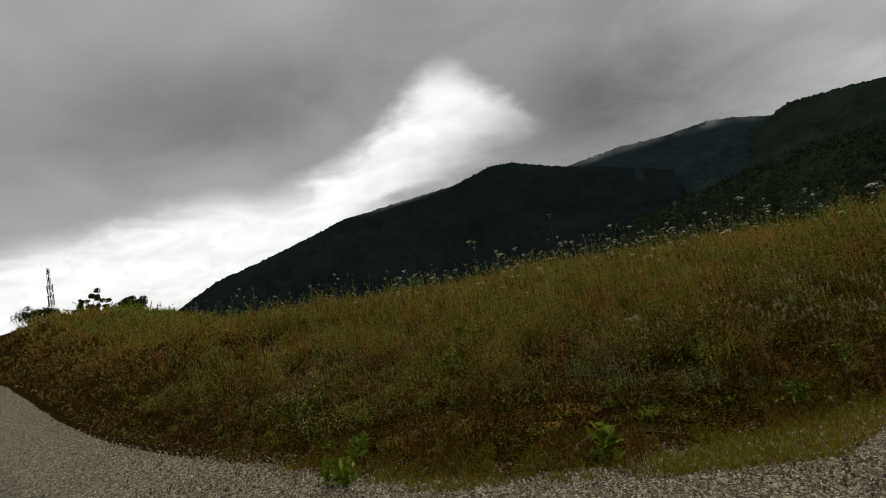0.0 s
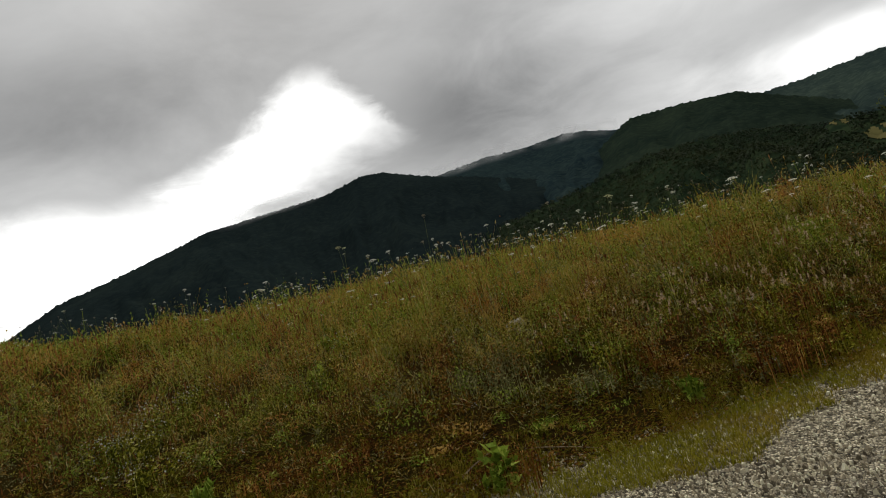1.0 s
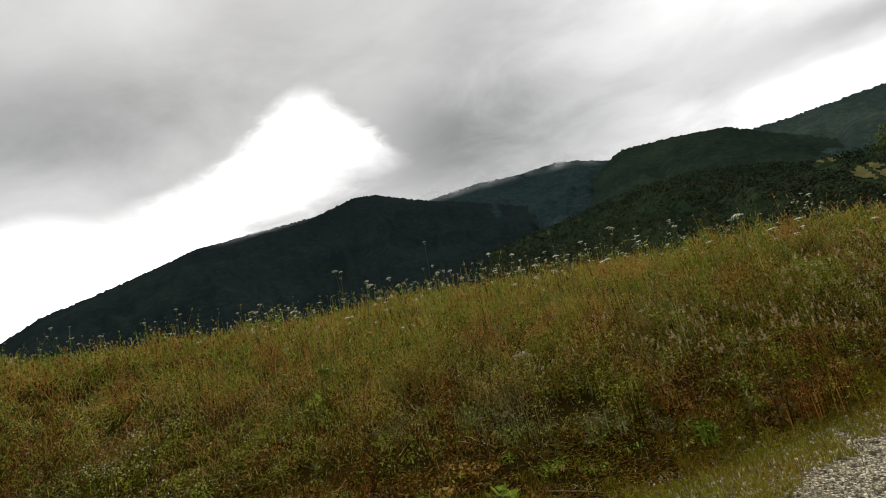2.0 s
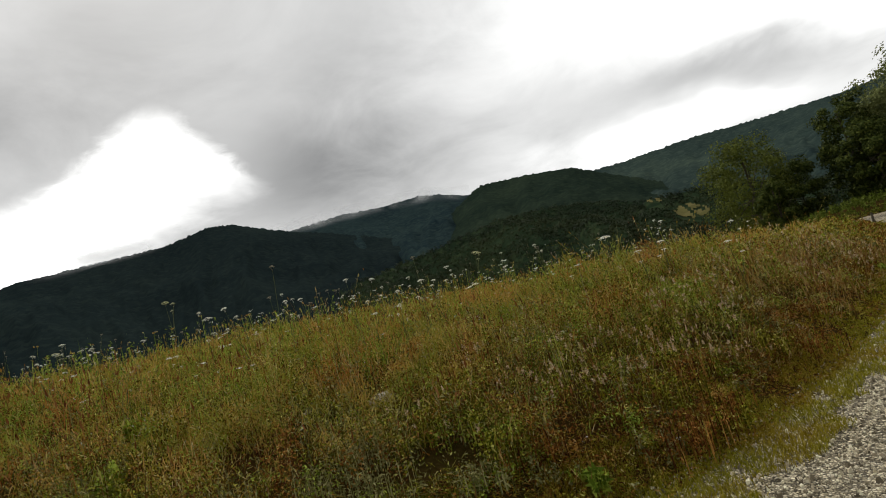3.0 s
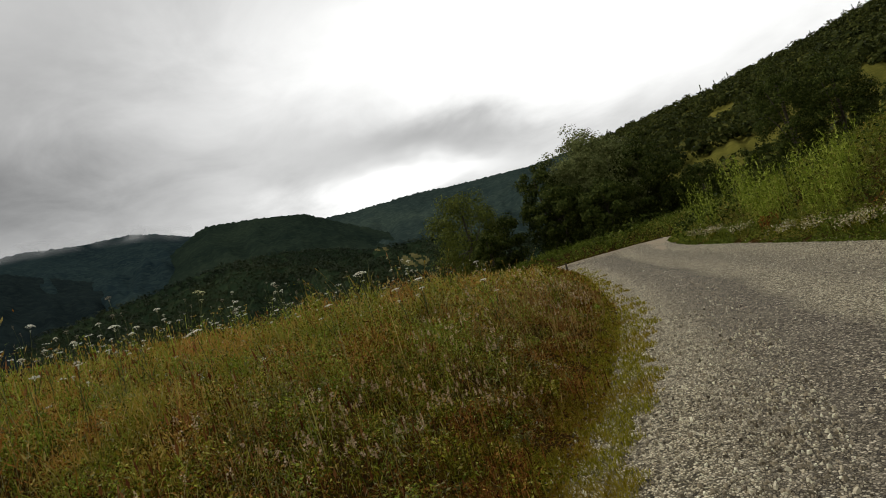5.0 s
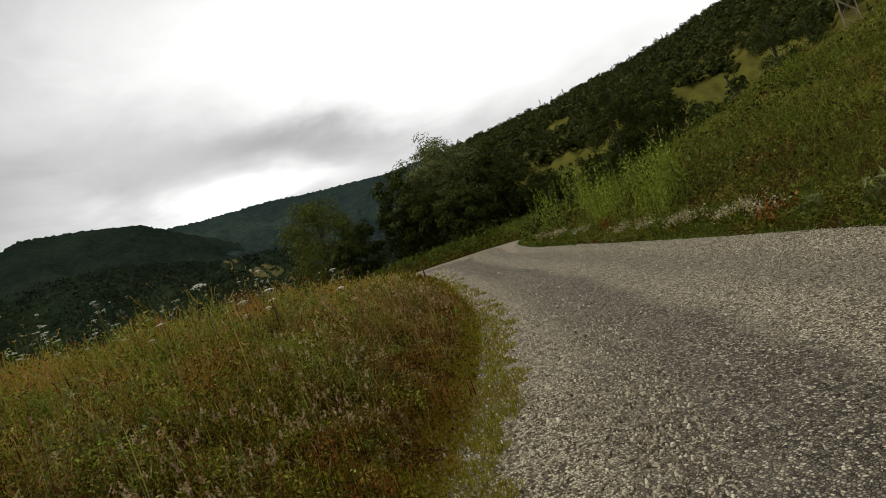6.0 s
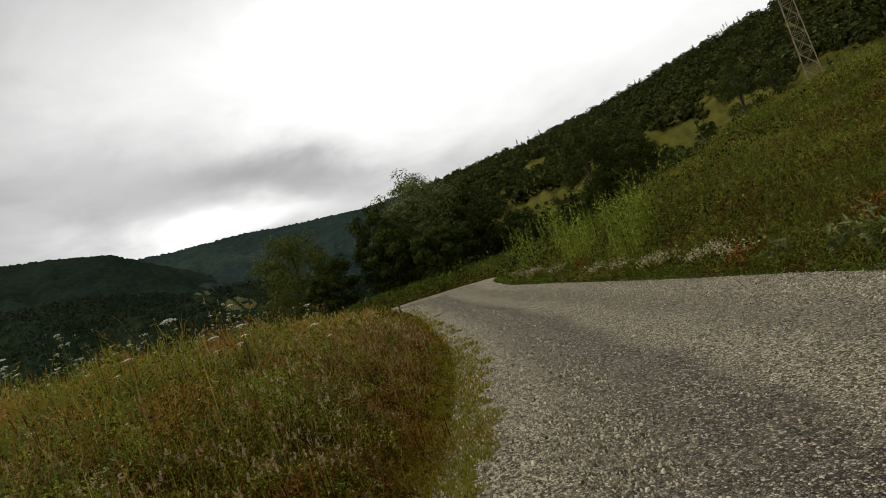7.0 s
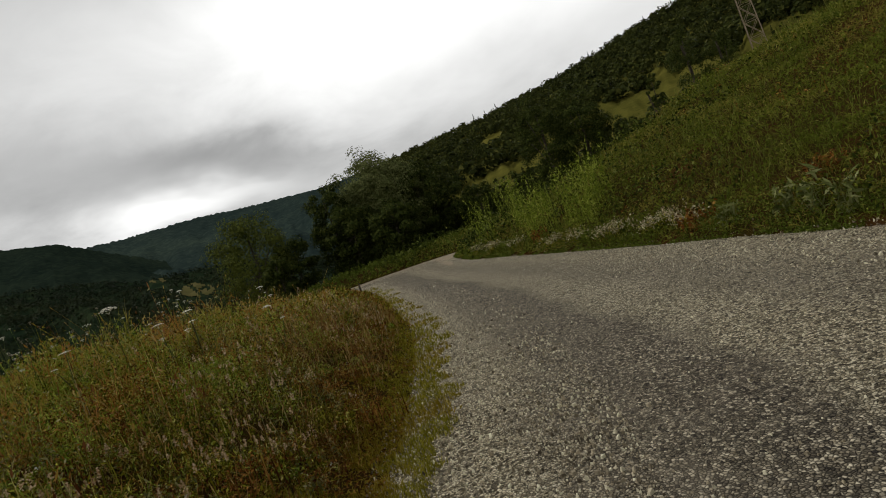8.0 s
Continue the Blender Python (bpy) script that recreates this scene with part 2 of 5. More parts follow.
def leafy(name, stops, patch_stops=None, patch_scale=0.5, patch_mix=0.5, through_light=0.17, rough=0.65):
    """Blades and leaves: each island has its own hue, and wide patches of the meadow differ."""
    mat, nt, bsdf = material(name)
    island = nt.nodes.new("ShaderNodeNewGeometry").outputs["Random Per Island"]
    col = ramp(nt, island, stops)
    if patch_stops:
        pos = nt.nodes.new("ShaderNodeNewGeometry").outputs["Position"]
        n = node(nt, "ShaderNodeTexNoise", Vector=pos, Scale=patch_scale, Detail=3.0).outputs[0]
        col = mix_colour(nt, patch_mix, col, ramp(nt, n, patch_stops))
    nt.links.new(col, bsdf.inputs["Base Color"])
    bsdf.inputs["Roughness"].default_value = rough
    bsdf.inputs["Specular IOR Level"].default_value = 0.02
    trans = node(nt, "ShaderNodeBsdfTranslucent", Color=col)
    mix = node(nt, "ShaderNodeMixShader", Fac=through_light)
    nt.links.new(bsdf.outputs[0], mix.inputs[1])
    nt.links.new(trans.outputs[0], mix.inputs[2])
    nt.links.new(mix.outputs[0], nt.nodes["Material Output"].inputs[0])
    return mat


def soil_material():
    mat, nt, bsdf = material("meadow_soil")
    pos = nt.nodes.new("ShaderNodeNewGeometry").outputs["Position"]
    n1 = node(nt, "ShaderNodeTexNoise", Vector=pos, Scale=0.6, Detail=4.0).outputs[0]
    n2 = node(nt, "ShaderNodeTexNoise", Vector=pos, Scale=25.0, Detail=8.0).outputs[0]
    a = ramp(nt, n2, [(0.3, (0.016, 0.009, 0.003)), (0.55, (0.04, 0.024, 0.008)), (0.75, (0.08, 0.05, 0.016))])
    b = ramp(nt, n1, [(0.35, (0.06, 0.028, 0.008)), (0.5, (0.035, 0.028, 0.006)), (0.7, (0.05, 0.034, 0.008))])
    nt.links.new(mix_colour(nt, 0.55, a, b), bsdf.inputs["Base Color"])
    bsdf.inputs["Roughness"].default_value = 1.0
    bsdf.inputs["Specular IOR Level"].default_value = 0.0
    bump = node(nt, "ShaderNodeBump", Strength=0.8, Distance=0.03, Height=n2)
    nt.links.new(bump.outputs[0], bsdf.inputs["Normal"])
    return mat


def road_material():
    """Rolled stone chippings over old asphalt: pale loose bands, darker wheel tracks."""
    mat, nt, bsdf = material("rolled_chippings")
    pos = nt.nodes.new("ShaderNodeNewGeometry").outputs["Position"]
    across = nt.nodes.new("ShaderNodeAttribute")
    across.attribute_name = "across"
    wob = node(nt, "ShaderNodeTexNoise", Vector=pos, Scale=0.7, Detail=5.0, Roughness=0.65).outputs[0]
    shifted = node(nt, "ShaderNodeMath", Value=across.outputs["Fac"])
    shifted.operation = "ADD"
    scaled = node(nt, "ShaderNodeMath", Value=wob)
    scaled.operation = "MULTIPLY_ADD"
    scaled.inputs[1].default_value, scaled.inputs[2].default_value = 0.16, -0.08
    nt.links.new(scaled.outputs[0], shifted.inputs[1])
    bare = ramp(nt, shifted.outputs[0], [(0.0, (0.0,) * 3), (0.18, (0.05,) * 3), (0.27, (0.75,) * 3), (0.45, (0.9,) * 3), (0.51, (0.15,) * 3), (0.6, (0.08,) * 3),
                                         (0.68, (0.5,) * 3), (0.78, (0.45,) * 3), (0.86, (0.05,) * 3), (1.0, (0.0,) * 3)])
    v = node(nt, "ShaderNodeTexVoronoi", Vector=pos, Scale=50.0, Randomness=1.0)
    edge = node(nt, "ShaderNodeTexVoronoi", Vector=pos, Scale=50.0, Randomness=1.0)
    edge.feature = "DISTANCE_TO_EDGE"
    grey = node(nt, "ShaderNodeSeparateColor", Color=v.outputs["Color"])
    chip = ramp(nt, grey.outputs[0], [(0.0, (0.05, 0.042, 0.028)), (0.35, (0.30, 0.255, 0.165)), (0.65, (0.60, 0.525, 0.355)), (1.0, (0.84, 0.76, 0.56))])
    tar = ramp(nt, grey.outputs[1], [(0.0, (0.03, 0.025, 0.022)), (0.45, (0.14, 0.117, 0.086)), (0.75, (0.30, 0.255, 0.182)), (1.0, (0.68, 0.60, 0.45))])
    gap = ramp(nt, edge.outputs["Distance"], [(0.0, (0.03,) * 3), (0.05, (0.12,) * 3), (0.2, (1.0,) * 3)])
    col = mix_colour(nt, bare, chip, tar)
    col = mix_colour(nt, 0.8, col, gap, "MULTIPLY")
    dust = node(nt, "ShaderNodeTexNoise", Vector=pos, Scale=2.5, Detail=6.0).outputs[0]
    col = mix_colour(nt, ramp(nt, dust, [(0.5, (0.0,) * 3), (0.8, (0.3,) * 3)]), col, (0.28, 0.24, 0.18))
    nt.links.new(col, bsdf.inputs["Base Color"])
    bsdf.inputs["Roughness"].default_value = 0.85
    high = node(nt, "ShaderNodeMath", Value=edge.outputs["Distance"])
    high.operation = "MINIMUM"
    high.inputs[1].default_value = 0.25
    bump = node(nt, "ShaderNodeBump", Strength=0.9, Distance=0.03, Height=high.outputs[0])
    nt.links.new(bump.outputs[0], bsdf.inputs["Normal"])
    return mat


def forest_material(name, greens, scale, patch=None, mottled=0.7):
    """A far wooded slope: crowns told apart by cells, with paler clearings."""
    mat, nt, bsdf = material(name)
    pos = nt.nodes.new("ShaderNodeNewGeometry").outputs["Position"]
    v = node(nt, "ShaderNodeTexVoronoi", Vector=pos, Scale=scale)
    cell = node(nt, "ShaderNodeSeparateColor", Color=v.outputs["Color"]).outputs[0]
    wide = node(nt, "ShaderNodeTexNoise", Vector=pos, Scale=scale * 0.05, Detail=5.0).outputs[0]
    a = ramp(nt, cell, [(0.0, greens[0]), (0.6, greens[1]), (1.0, greens[2])])
    b = ramp(nt, wide, [(0.35, greens[0]), (0.55, greens[1]), (0.75, greens[2])])
    col = mix_colour(nt, mottled * 0.6, b, a)
    if patch:
        n = node(nt, "ShaderNodeTexNoise", Vector=pos, Scale=patch[0], Detail=4.0).outputs[0]
        col = mix_colour(nt, ramp(nt, n, [(patch[1], (0.0,) * 3), (patch[1] + 0.03, (1.0,) * 3)]), col, patch[2])
    nt.links.new(col, bsdf.inputs["Base Color"])
    bsdf.inputs["Roughness"].default_value = 1.0
    bsdf.inputs["Specular IOR Level"].default_value = 0.0
    bump = node(nt, "ShaderNodeBump", Strength=0.45, Distance=0.35 / scale, Height=v.outputs["Distance"])
    bump.invert = True
    nt.links.new(bump.outputs[0], bsdf.inputs["Normal"])
    return mat


SOIL = soil_material()
ROAD = road_material()

# ---- the ground: one sheet out to the horizon ----
def build_ground():
    radii = np.concatenate([[0.01], 0.35 * 1.043 ** np.arange(0, 226)])
    angles = np.radians(np.arange(0, 360, 1.25))
    r, a = np.meshgrid(radii, angles, indexing="ij")
    x, y = 0.5 + r * np.sin(a), 2.0 + r * np.cos(a)
    z, _, _ = land(x, y)
    ob = np_mesh("ground", np.stack([x, y, z], -1).reshape(-1, 3), grid_faces(*x.shape, wrap=True)[:, ::-1], SOIL, True)
    tagged(ob, "grassy hillside soil sloping from the road to the valley", "ground", kind="structure")


def build_road():
    n = 26
    inner, outer = curve_points(INNER, 14), curve_points(OUTER, 14)
    t = np.linspace(-0.03, 1.03, n)
    p = inner[:, None] * (1 - t[None, :, None]) + outer[:, None] * t[None, :, None]
    z = road_height(p[..., 0], p[..., 1]) + 0.006
    z -= 0.06 * np.clip(np.abs(t - 0.5) - 0.5, 0, 1)[None] / 0.03
    z += 0.012 * (value_noise(p[..., 0] * 1.7, p[..., 1] * 1.7, 5) - 0.5)
    ob = np_mesh("road", np.concatenate([p, z[..., None]], -1).reshape(-1, 3), grid_faces(len(inner), n), ROAD, True)
    width = ob.data.attributes.new("across", "FLOAT", "POINT")
    width.data.foreach_set("value", np.tile(t, len(inner)).astype(np.float32))
    tagged(ob, "worn mountain road of rolled pale stone chippings with darker wheel tracks", "road", kind="structure")


build_ground()
build_road()

# ---- mountains and wooded slopes ----
def mountain(name, label, skyline, ridge, foot, mat, seed, spur=0.12, fuzz=5.0, step=0.16, rows=70, low=-60.0, back=1.25):
    """A slope that rises from its foot to a skyline given by azimuth and elevation as seen from the bend."""
    az_k, el_k = np.array(skyline).T
    az = np.arange(az_k[0], az_k[-1], step)
    el = np.interp(az, az_k, el_k)
    u = np.concatenate([np.linspace(0, 1, rows), 1 + np.linspace(0.03, 1, 8) ** 1.3 * (back - 1)])
    uu, aa = np.meshgrid(u, az, indexing="ij")
    top = 1.6 + np.tan(np.radians(el)) * ridge
    spurs = fbm(aa * 0.11 + uu * 1.1 + seed, uu * 1.5 - aa * 0.04, seed * 1.7, 4)
    rough = fbm(aa * 0.5 + seed, uu * 5.0, seed + 9.0, 3)
    r = foot + (ridge - foot) * uu * (1 + 0.10 * spurs * np.clip(1 - uu, 0, 1))
    prof = np.where(uu <= 1, uu**1.15, 1 - (uu - 1) * 1.6)
    mid = np.clip(4 * uu * (1 - uu), 0, 1)
    z = low + (top[None] - low) * prof + (top[None] - low) * mid * (spur * spurs + 0.035 * rough)
    limit = 1.6 + np.tan(np.radians(el))[None] * r * (1 - 0.04 * np.clip(1 - uu, 0, 1))
    z = np.where(uu < 0.999, np.minimum(z, limit), z)
    z += rng.uniform(-0.35, 1.0, z.shape) * fuzz * np.where(uu > 0.97, 1.0, 0.35) * np.clip(uu * 4, 0, 1)
    x, y = r * np.sin(np.radians(aa)), r * np.cos(np.radians(aa))
    ob = np_mesh(name, np.stack([x, y, z], -1).reshape(-1, 3), grid_faces(*x.shape)[:, ::-1], mat, ridge > 500)
    tagged(ob, label, "mountain", kind="structure")
    return ob


# The north ridge's blue distance haze is put into its wood colour.
WOOD_FAR_HAZE = forest_material("far_wood_blue_haze", [(0.009775, 0.01836, 0.02237), (0.01851, 0.03156, 0.03188), (0.03323, 0.051, 0.04463)], 0.07, mottled=0.8)
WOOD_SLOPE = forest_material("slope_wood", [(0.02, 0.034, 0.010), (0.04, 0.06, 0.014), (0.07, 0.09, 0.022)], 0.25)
# Paler haze of the farther east ridge, likewise put into the colour.
WOOD_PALE_HAZE = forest_material("far_wood_pale_haze", [(0.015, 0.0255, 0.0251), (0.0286, 0.0434, 0.0375), (0.0499, 0.0701, 0.0524)], 0.07, mottled=0.8)
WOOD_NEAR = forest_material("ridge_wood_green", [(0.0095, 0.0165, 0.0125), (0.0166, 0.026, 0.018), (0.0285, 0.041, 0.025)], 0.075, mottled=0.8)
# A touch of bluish haze is mixed into this dark wood's colour.
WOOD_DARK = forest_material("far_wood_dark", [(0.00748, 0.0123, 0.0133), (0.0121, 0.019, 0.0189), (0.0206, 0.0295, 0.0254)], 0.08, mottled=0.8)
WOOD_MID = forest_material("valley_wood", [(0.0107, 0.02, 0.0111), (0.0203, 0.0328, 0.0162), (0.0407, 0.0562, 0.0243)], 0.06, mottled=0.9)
HAY = forest_material("hay_field_grass", [(0.0709, 0.071, 0.0255), (0.131, 0.113, 0.0447), (0.201, 0.161, 0.0745)], 0.05, mottled=0.5)
HILL_TURF = forest_material("hill_turf", [(0.0628, 0.0628, 0.013), (0.107, 0.101, 0.0204), (0.163, 0.143, 0.0323)], 0.5, mottled=0.5)

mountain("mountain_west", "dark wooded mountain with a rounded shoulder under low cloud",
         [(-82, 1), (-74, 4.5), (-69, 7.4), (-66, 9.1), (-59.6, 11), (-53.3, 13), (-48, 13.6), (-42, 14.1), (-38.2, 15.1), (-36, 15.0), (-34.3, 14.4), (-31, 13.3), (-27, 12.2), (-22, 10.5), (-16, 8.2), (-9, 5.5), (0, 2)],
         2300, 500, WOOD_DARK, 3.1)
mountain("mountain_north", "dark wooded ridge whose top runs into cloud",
         [(-40, 11), (-34, 12.7), (-31.1, 13.3), (-25.5, 13.7), (-22, 13.5), (-18, 13.6), (-15.8, 13.2), (-12.6, 12.2), (-10, 11.2), (-5, 9)], 3100, 900, WOOD_FAR_HAZE, 7.4)
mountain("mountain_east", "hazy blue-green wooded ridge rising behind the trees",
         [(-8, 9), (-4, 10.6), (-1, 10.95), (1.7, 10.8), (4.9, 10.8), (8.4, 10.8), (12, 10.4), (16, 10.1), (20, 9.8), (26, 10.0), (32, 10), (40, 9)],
         3000, 900, WOOD_PALE_HAZE, 12.2, fuzz=7)
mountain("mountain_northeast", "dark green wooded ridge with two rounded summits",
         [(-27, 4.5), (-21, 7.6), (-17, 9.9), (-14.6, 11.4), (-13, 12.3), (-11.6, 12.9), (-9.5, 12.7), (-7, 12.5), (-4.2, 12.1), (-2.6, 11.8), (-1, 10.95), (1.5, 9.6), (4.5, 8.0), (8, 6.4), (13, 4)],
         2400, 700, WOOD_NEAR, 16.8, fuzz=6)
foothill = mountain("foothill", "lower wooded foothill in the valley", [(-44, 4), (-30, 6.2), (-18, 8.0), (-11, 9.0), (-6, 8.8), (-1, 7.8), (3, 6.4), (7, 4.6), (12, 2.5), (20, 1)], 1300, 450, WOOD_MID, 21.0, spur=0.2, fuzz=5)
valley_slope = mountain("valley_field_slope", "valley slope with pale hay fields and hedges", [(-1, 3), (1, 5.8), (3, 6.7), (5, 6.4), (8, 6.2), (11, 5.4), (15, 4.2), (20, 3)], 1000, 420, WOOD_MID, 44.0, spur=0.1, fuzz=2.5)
hill = mountain("forest_hill", "steep hillside above the road with rough pasture between woods", [(20, 2), (24, 8), (27, 9.6), (31, 9.9), (36, 10.1), (41, 10.5), (46, 11.0), (52, 11.9), (56, 12.4), (61, 12.8), (68, 13.3), (80, 14), (100, 14)],
                560, 120, HILL_TURF, 30.0, spur=0.06, fuzz=0.6, step=0.25, low=2.0)

# Out-of-view slope, added to keep sky light off the bank from behind.
mountain("unseen_hillside_behind", "unseen wooded hillside added behind the bend to block the sky", [(84, 13), (100, 17), (120, 21), (160, 24), (200, 23), (235, 18), (252, 12), (262, 6)], 150, 34, WOOD_SLOPE, 55.0, spur=0.05, fuzz=1.2, step=1.0, rows=40, low=1.0)


# ---- low cloud that trails over the ridges ----
def cloud_material():
    """Thin cloud: lets light through, ragged at its rims."""
    mat = bpy.data.materials.new("low_cloud")
    mat.use_nodes = True
    nt = mat.node_tree
    nt.nodes.clear()
    pos = nt.nodes.new("ShaderNodeNewGeometry").outputs["Position"]
    thick = nt.nodes.new("ShaderNodeAttribute")
    thick.attribute_name = "thickness"
    n = node(nt, "ShaderNodeTexNoise", Vector=pos, Scale=0.004, Detail=2.0, Roughness=0.5).outputs[0]
    rag = node(nt, "ShaderNodeMapRange", Value=n)
    rag.inputs["From Min"].default_value, rag.inputs["From Max"].default_value = 0.3, 0.62
    cover = node(nt, "ShaderNodeMath", Value=thick.outputs["Fac"])
    cover.operation = "MULTIPLY"
    nt.links.new(rag.outputs[0], cover.inputs[1])
    body = nt.nodes.new("ShaderNodeAddShader")
    nt.links.new(node(nt, "ShaderNodeBsdfDiffuse", Color=(0.5, 0.5, 0.5, 1)).outputs[0], body.inputs[0])
    nt.links.new(node(nt, "ShaderNodeBsdfTranslucent", Color=(0.5, 0.5, 0.5, 1)).outputs[0], body.inputs[1])
    mix = node(nt, "ShaderNodeMixShader", Fac=cover.outputs[0])
    nt.links.new(nt.nodes.new("ShaderNodeBsdfTransparent").outputs[0], mix.inputs[1])
    nt.links.new(body.outputs[0], mix.inputs[2])
    nt.links.new(mix.outputs[0], nt.nodes.new("ShaderNodeOutputMaterial").inputs[0])
    return mat


LOW_CLOUD = cloud_material()


def low_cloud(label, dist, ridge, below, above):
    """A trailing bank of cloud along a ridge, thickest just at its top."""
    az_k, el_k, w_k = np.array(ridge).T
    az = np.arange(az_k[0], az_k[-1], 0.25)
    t = np.linspace(0, 1, 15)
    el = np.interp(az, az_k, el_k)[:, None] - below + (below + above) * t[None]
    r = dist + 60 * np.sin(az * 0.9)[:, None] + 90 * t[None]
    a = np.radians(az)[:, None]
    v = np.stack([r * np.sin(a), r * np.cos(a), 1.6 + r * np.tan(np.radians(el))], -1)
    ob = np_mesh("low_cloud", v.reshape(-1, 3), grid_faces(len(az), 15), LOW_CLOUD, True)
    dense = np.interp(az, az_k, w_k)[:, None] * (smooth01(t / 0.45) * smooth01((1 - t) / 0.35))[None]
    ob.data.attributes.new("thickness", "FLOAT", "POINT").data.foreach_set("value", dense.ravel().astype(np.float32))
    tagged(ob, label, "cloud", kind="structure")


low_cloud("thin grey cloud trailing over the rounded shoulder", 2150, [(-53, 13.2, 0), (-50, 13.6, 0.5), (-47, 14.0, 0.8), (-43, 14.4, 0.6), (-40, 15.1, 0)], 0.7, 1.2)
low_cloud("thin grey cloud lying on the middle ridge", 2600, [(-33.5, 13.5, 0), (-31, 13.5, 0.5), (-26, 13.8, 0.65), (-21, 13.7, 0.6), (-17, 13.5, 0.6), (-14, 12.8, 0.4), (-12.5, 12.8, 0)], 0.8, 0.9)

# ---- leaves, blades and stones as arrays ----
def unit(v):
    return v / np.maximum(np.linalg.norm(v, axis=-1, keepdims=True), 1e-9)


def leaf_quads(centre, size, lean=None, slim=0.5, face=None):
    """A pointed leaf at every centre, leaning one way or, with face, lying flat on a crown's skin."""
    n = len(centre)
    along = unit(rng.normal(size=(n, 3)) + (0 if lean is None else lean))
    across = rng.normal(size=(n, 3))
    if face is not None:
        across = unit(face + 0.45 * rng.normal(size=(n, 3)))
        along = unit(np.cross(across, along))
    side = unit(np.cross(along, across)) * (np.reshape(size, (-1, 1)) * slim * 0.5)
    along = along * np.reshape(size, (-1, 1)) * 0.5
    v = np.stack([centre - along, centre + side, centre + along, centre - side], 1).reshape(-1, 3)
    return v, np.arange(4 * n).reshape(-1, 4)


def blades(base, height, width, lean=0.35, curl=0.5):
    """Tapered, bent blades: three triangles each."""
    n = len(base)
    a, f = rng.uniform(0, 2 * np.pi, n), rng.uniform(0, 2 * np.pi, n)
    tip = np.stack([np.cos(a), np.sin(a), 0 * a], 1) * (height * rng.uniform(0, lean, n))[:, None]
    up = np.stack([0 * a, 0 * a, height], 1)
    side = np.stack([np.cos(f), np.sin(f), 0 * f], 1) * (width * 0.5)[:, None]
    mid = base + up * 0.55 + tip * 0.55 * (1 - curl)
    top = base + up + tip
    v = np.stack([base - side, base + side, mid - side * 0.8, mid + side * 0.8, top], 1).reshape(-1, 3)
    k = np.arange(n)[:, None] * 5
    f = np.concatenate([k + [0, 1, 3], k + [0, 3, 2], k + [2, 3, 4]])
    return v, f


def tangle(base, direction, length, width, sag=0.4):
    """Short bent blades that point any way: two triangles each."""
    n = len(base)
    d = unit(direction) * length[:, None]
    side = unit(np.cross(d, rng.normal(size=(n, 3)))) * (width * 0.5)[:, None]
    mid = base + d * 0.45
    top = base + d - np.stack([0 * length, 0 * length, length * sag * rng.random(n)], 1)
    v = np.stack([base, mid - side, mid + side, top], 1).reshape(-1, 3)
    k = np.arange(n)[:, None] * 4
    return v, np.concatenate([k + [0, 2, 1], k + [1, 2, 3]])


def stalks(base, height, width, head, head_width, lean=0.25):
    """Thin dry stalks with a slim seed head."""
    n = len(base)
    a, f = rng.uniform(0, 2 * np.pi, n), rng.uniform(0, 2 * np.pi, n)
    tip = np.stack([np.cos(a), np.sin(a), 0 * a], 1) * (height * rng.uniform(0, lean, n))[:, None]
    top = base + tip + np.stack([0 * a, 0 * a, height], 1)
    axis = unit(top - base)
    side = np.stack([np.cos(f), np.sin(f), 0 * f], 1)
    s1, s2 = side * (width * 0.5)[:, None], side * (head_width * 0.5)[:, None]
    neck = top - axis * head[:, None]
    mid = top - axis * head[:, None] * 0.6
    v = np.stack([base - s1, base + s1, neck - s1 * 0.7, neck + s1 * 0.7, mid - s2, mid + s2, top], 1).reshape(-1, 3)
    k = np.arange(n)[:, None] * 7
    f = np.concatenate([k + [0, 1, 3], k + [0, 3, 2], k + [2, 3, 5], k + [2, 5, 4], k + [4, 5, 6]])
    return v, f


def herbs(base, height, leaves, leaf_size, spread=0.5, slim=0.4, droop=0.2):
    """Leafy stems: a thin stem and leaves along it. Returns triangles only."""
    n = len(base)
    a = rng.uniform(0, 2 * np.pi, n)
    top = base + np.stack([np.cos(a) * height * 0.25, np.sin(a) * height * 0.25, height], 1) * 1.0
    sv, sf = blades(base, height, np.full(n, 0.006) + 0.004 * rng.random(n), 0.15)
    t = rng.uniform(0.12, 1.0, (n, leaves))
    c = base[:, None] + (top - base)[:, None] * t[..., None]
    out = rng.normal(size=(n, leaves, 3)) * [1, 1, 0.5]
    c = c + unit(out) * (height[:, None, None] * spread * 0.3 * rng.random((n, leaves, 1)))
    size = np.broadcast_to(np.reshape(leaf_size, (-1, 1)), (n, leaves)) * rng.uniform(0.6, 1.4, (n, leaves))
    bias = unit(out).reshape(-1, 3) * 0.8 + [0, 0, droop]
    lv, lq = leaf_quads(c.reshape(-1, 3), size.ravel(), bias, slim)
    lf = np.concatenate([lq[:, [0, 1, 2]], lq[:, [0, 2, 3]]]) + len(sv)
    return np.vstack([sv, lv]), np.vstack([sf, lf])


def stuff(name, label, category, verts, faces, mat):
    return tagged(np_mesh(name, verts, faces, mat), label, category, kind="stuff")


VIEW = np.array([0.6, -0.5])


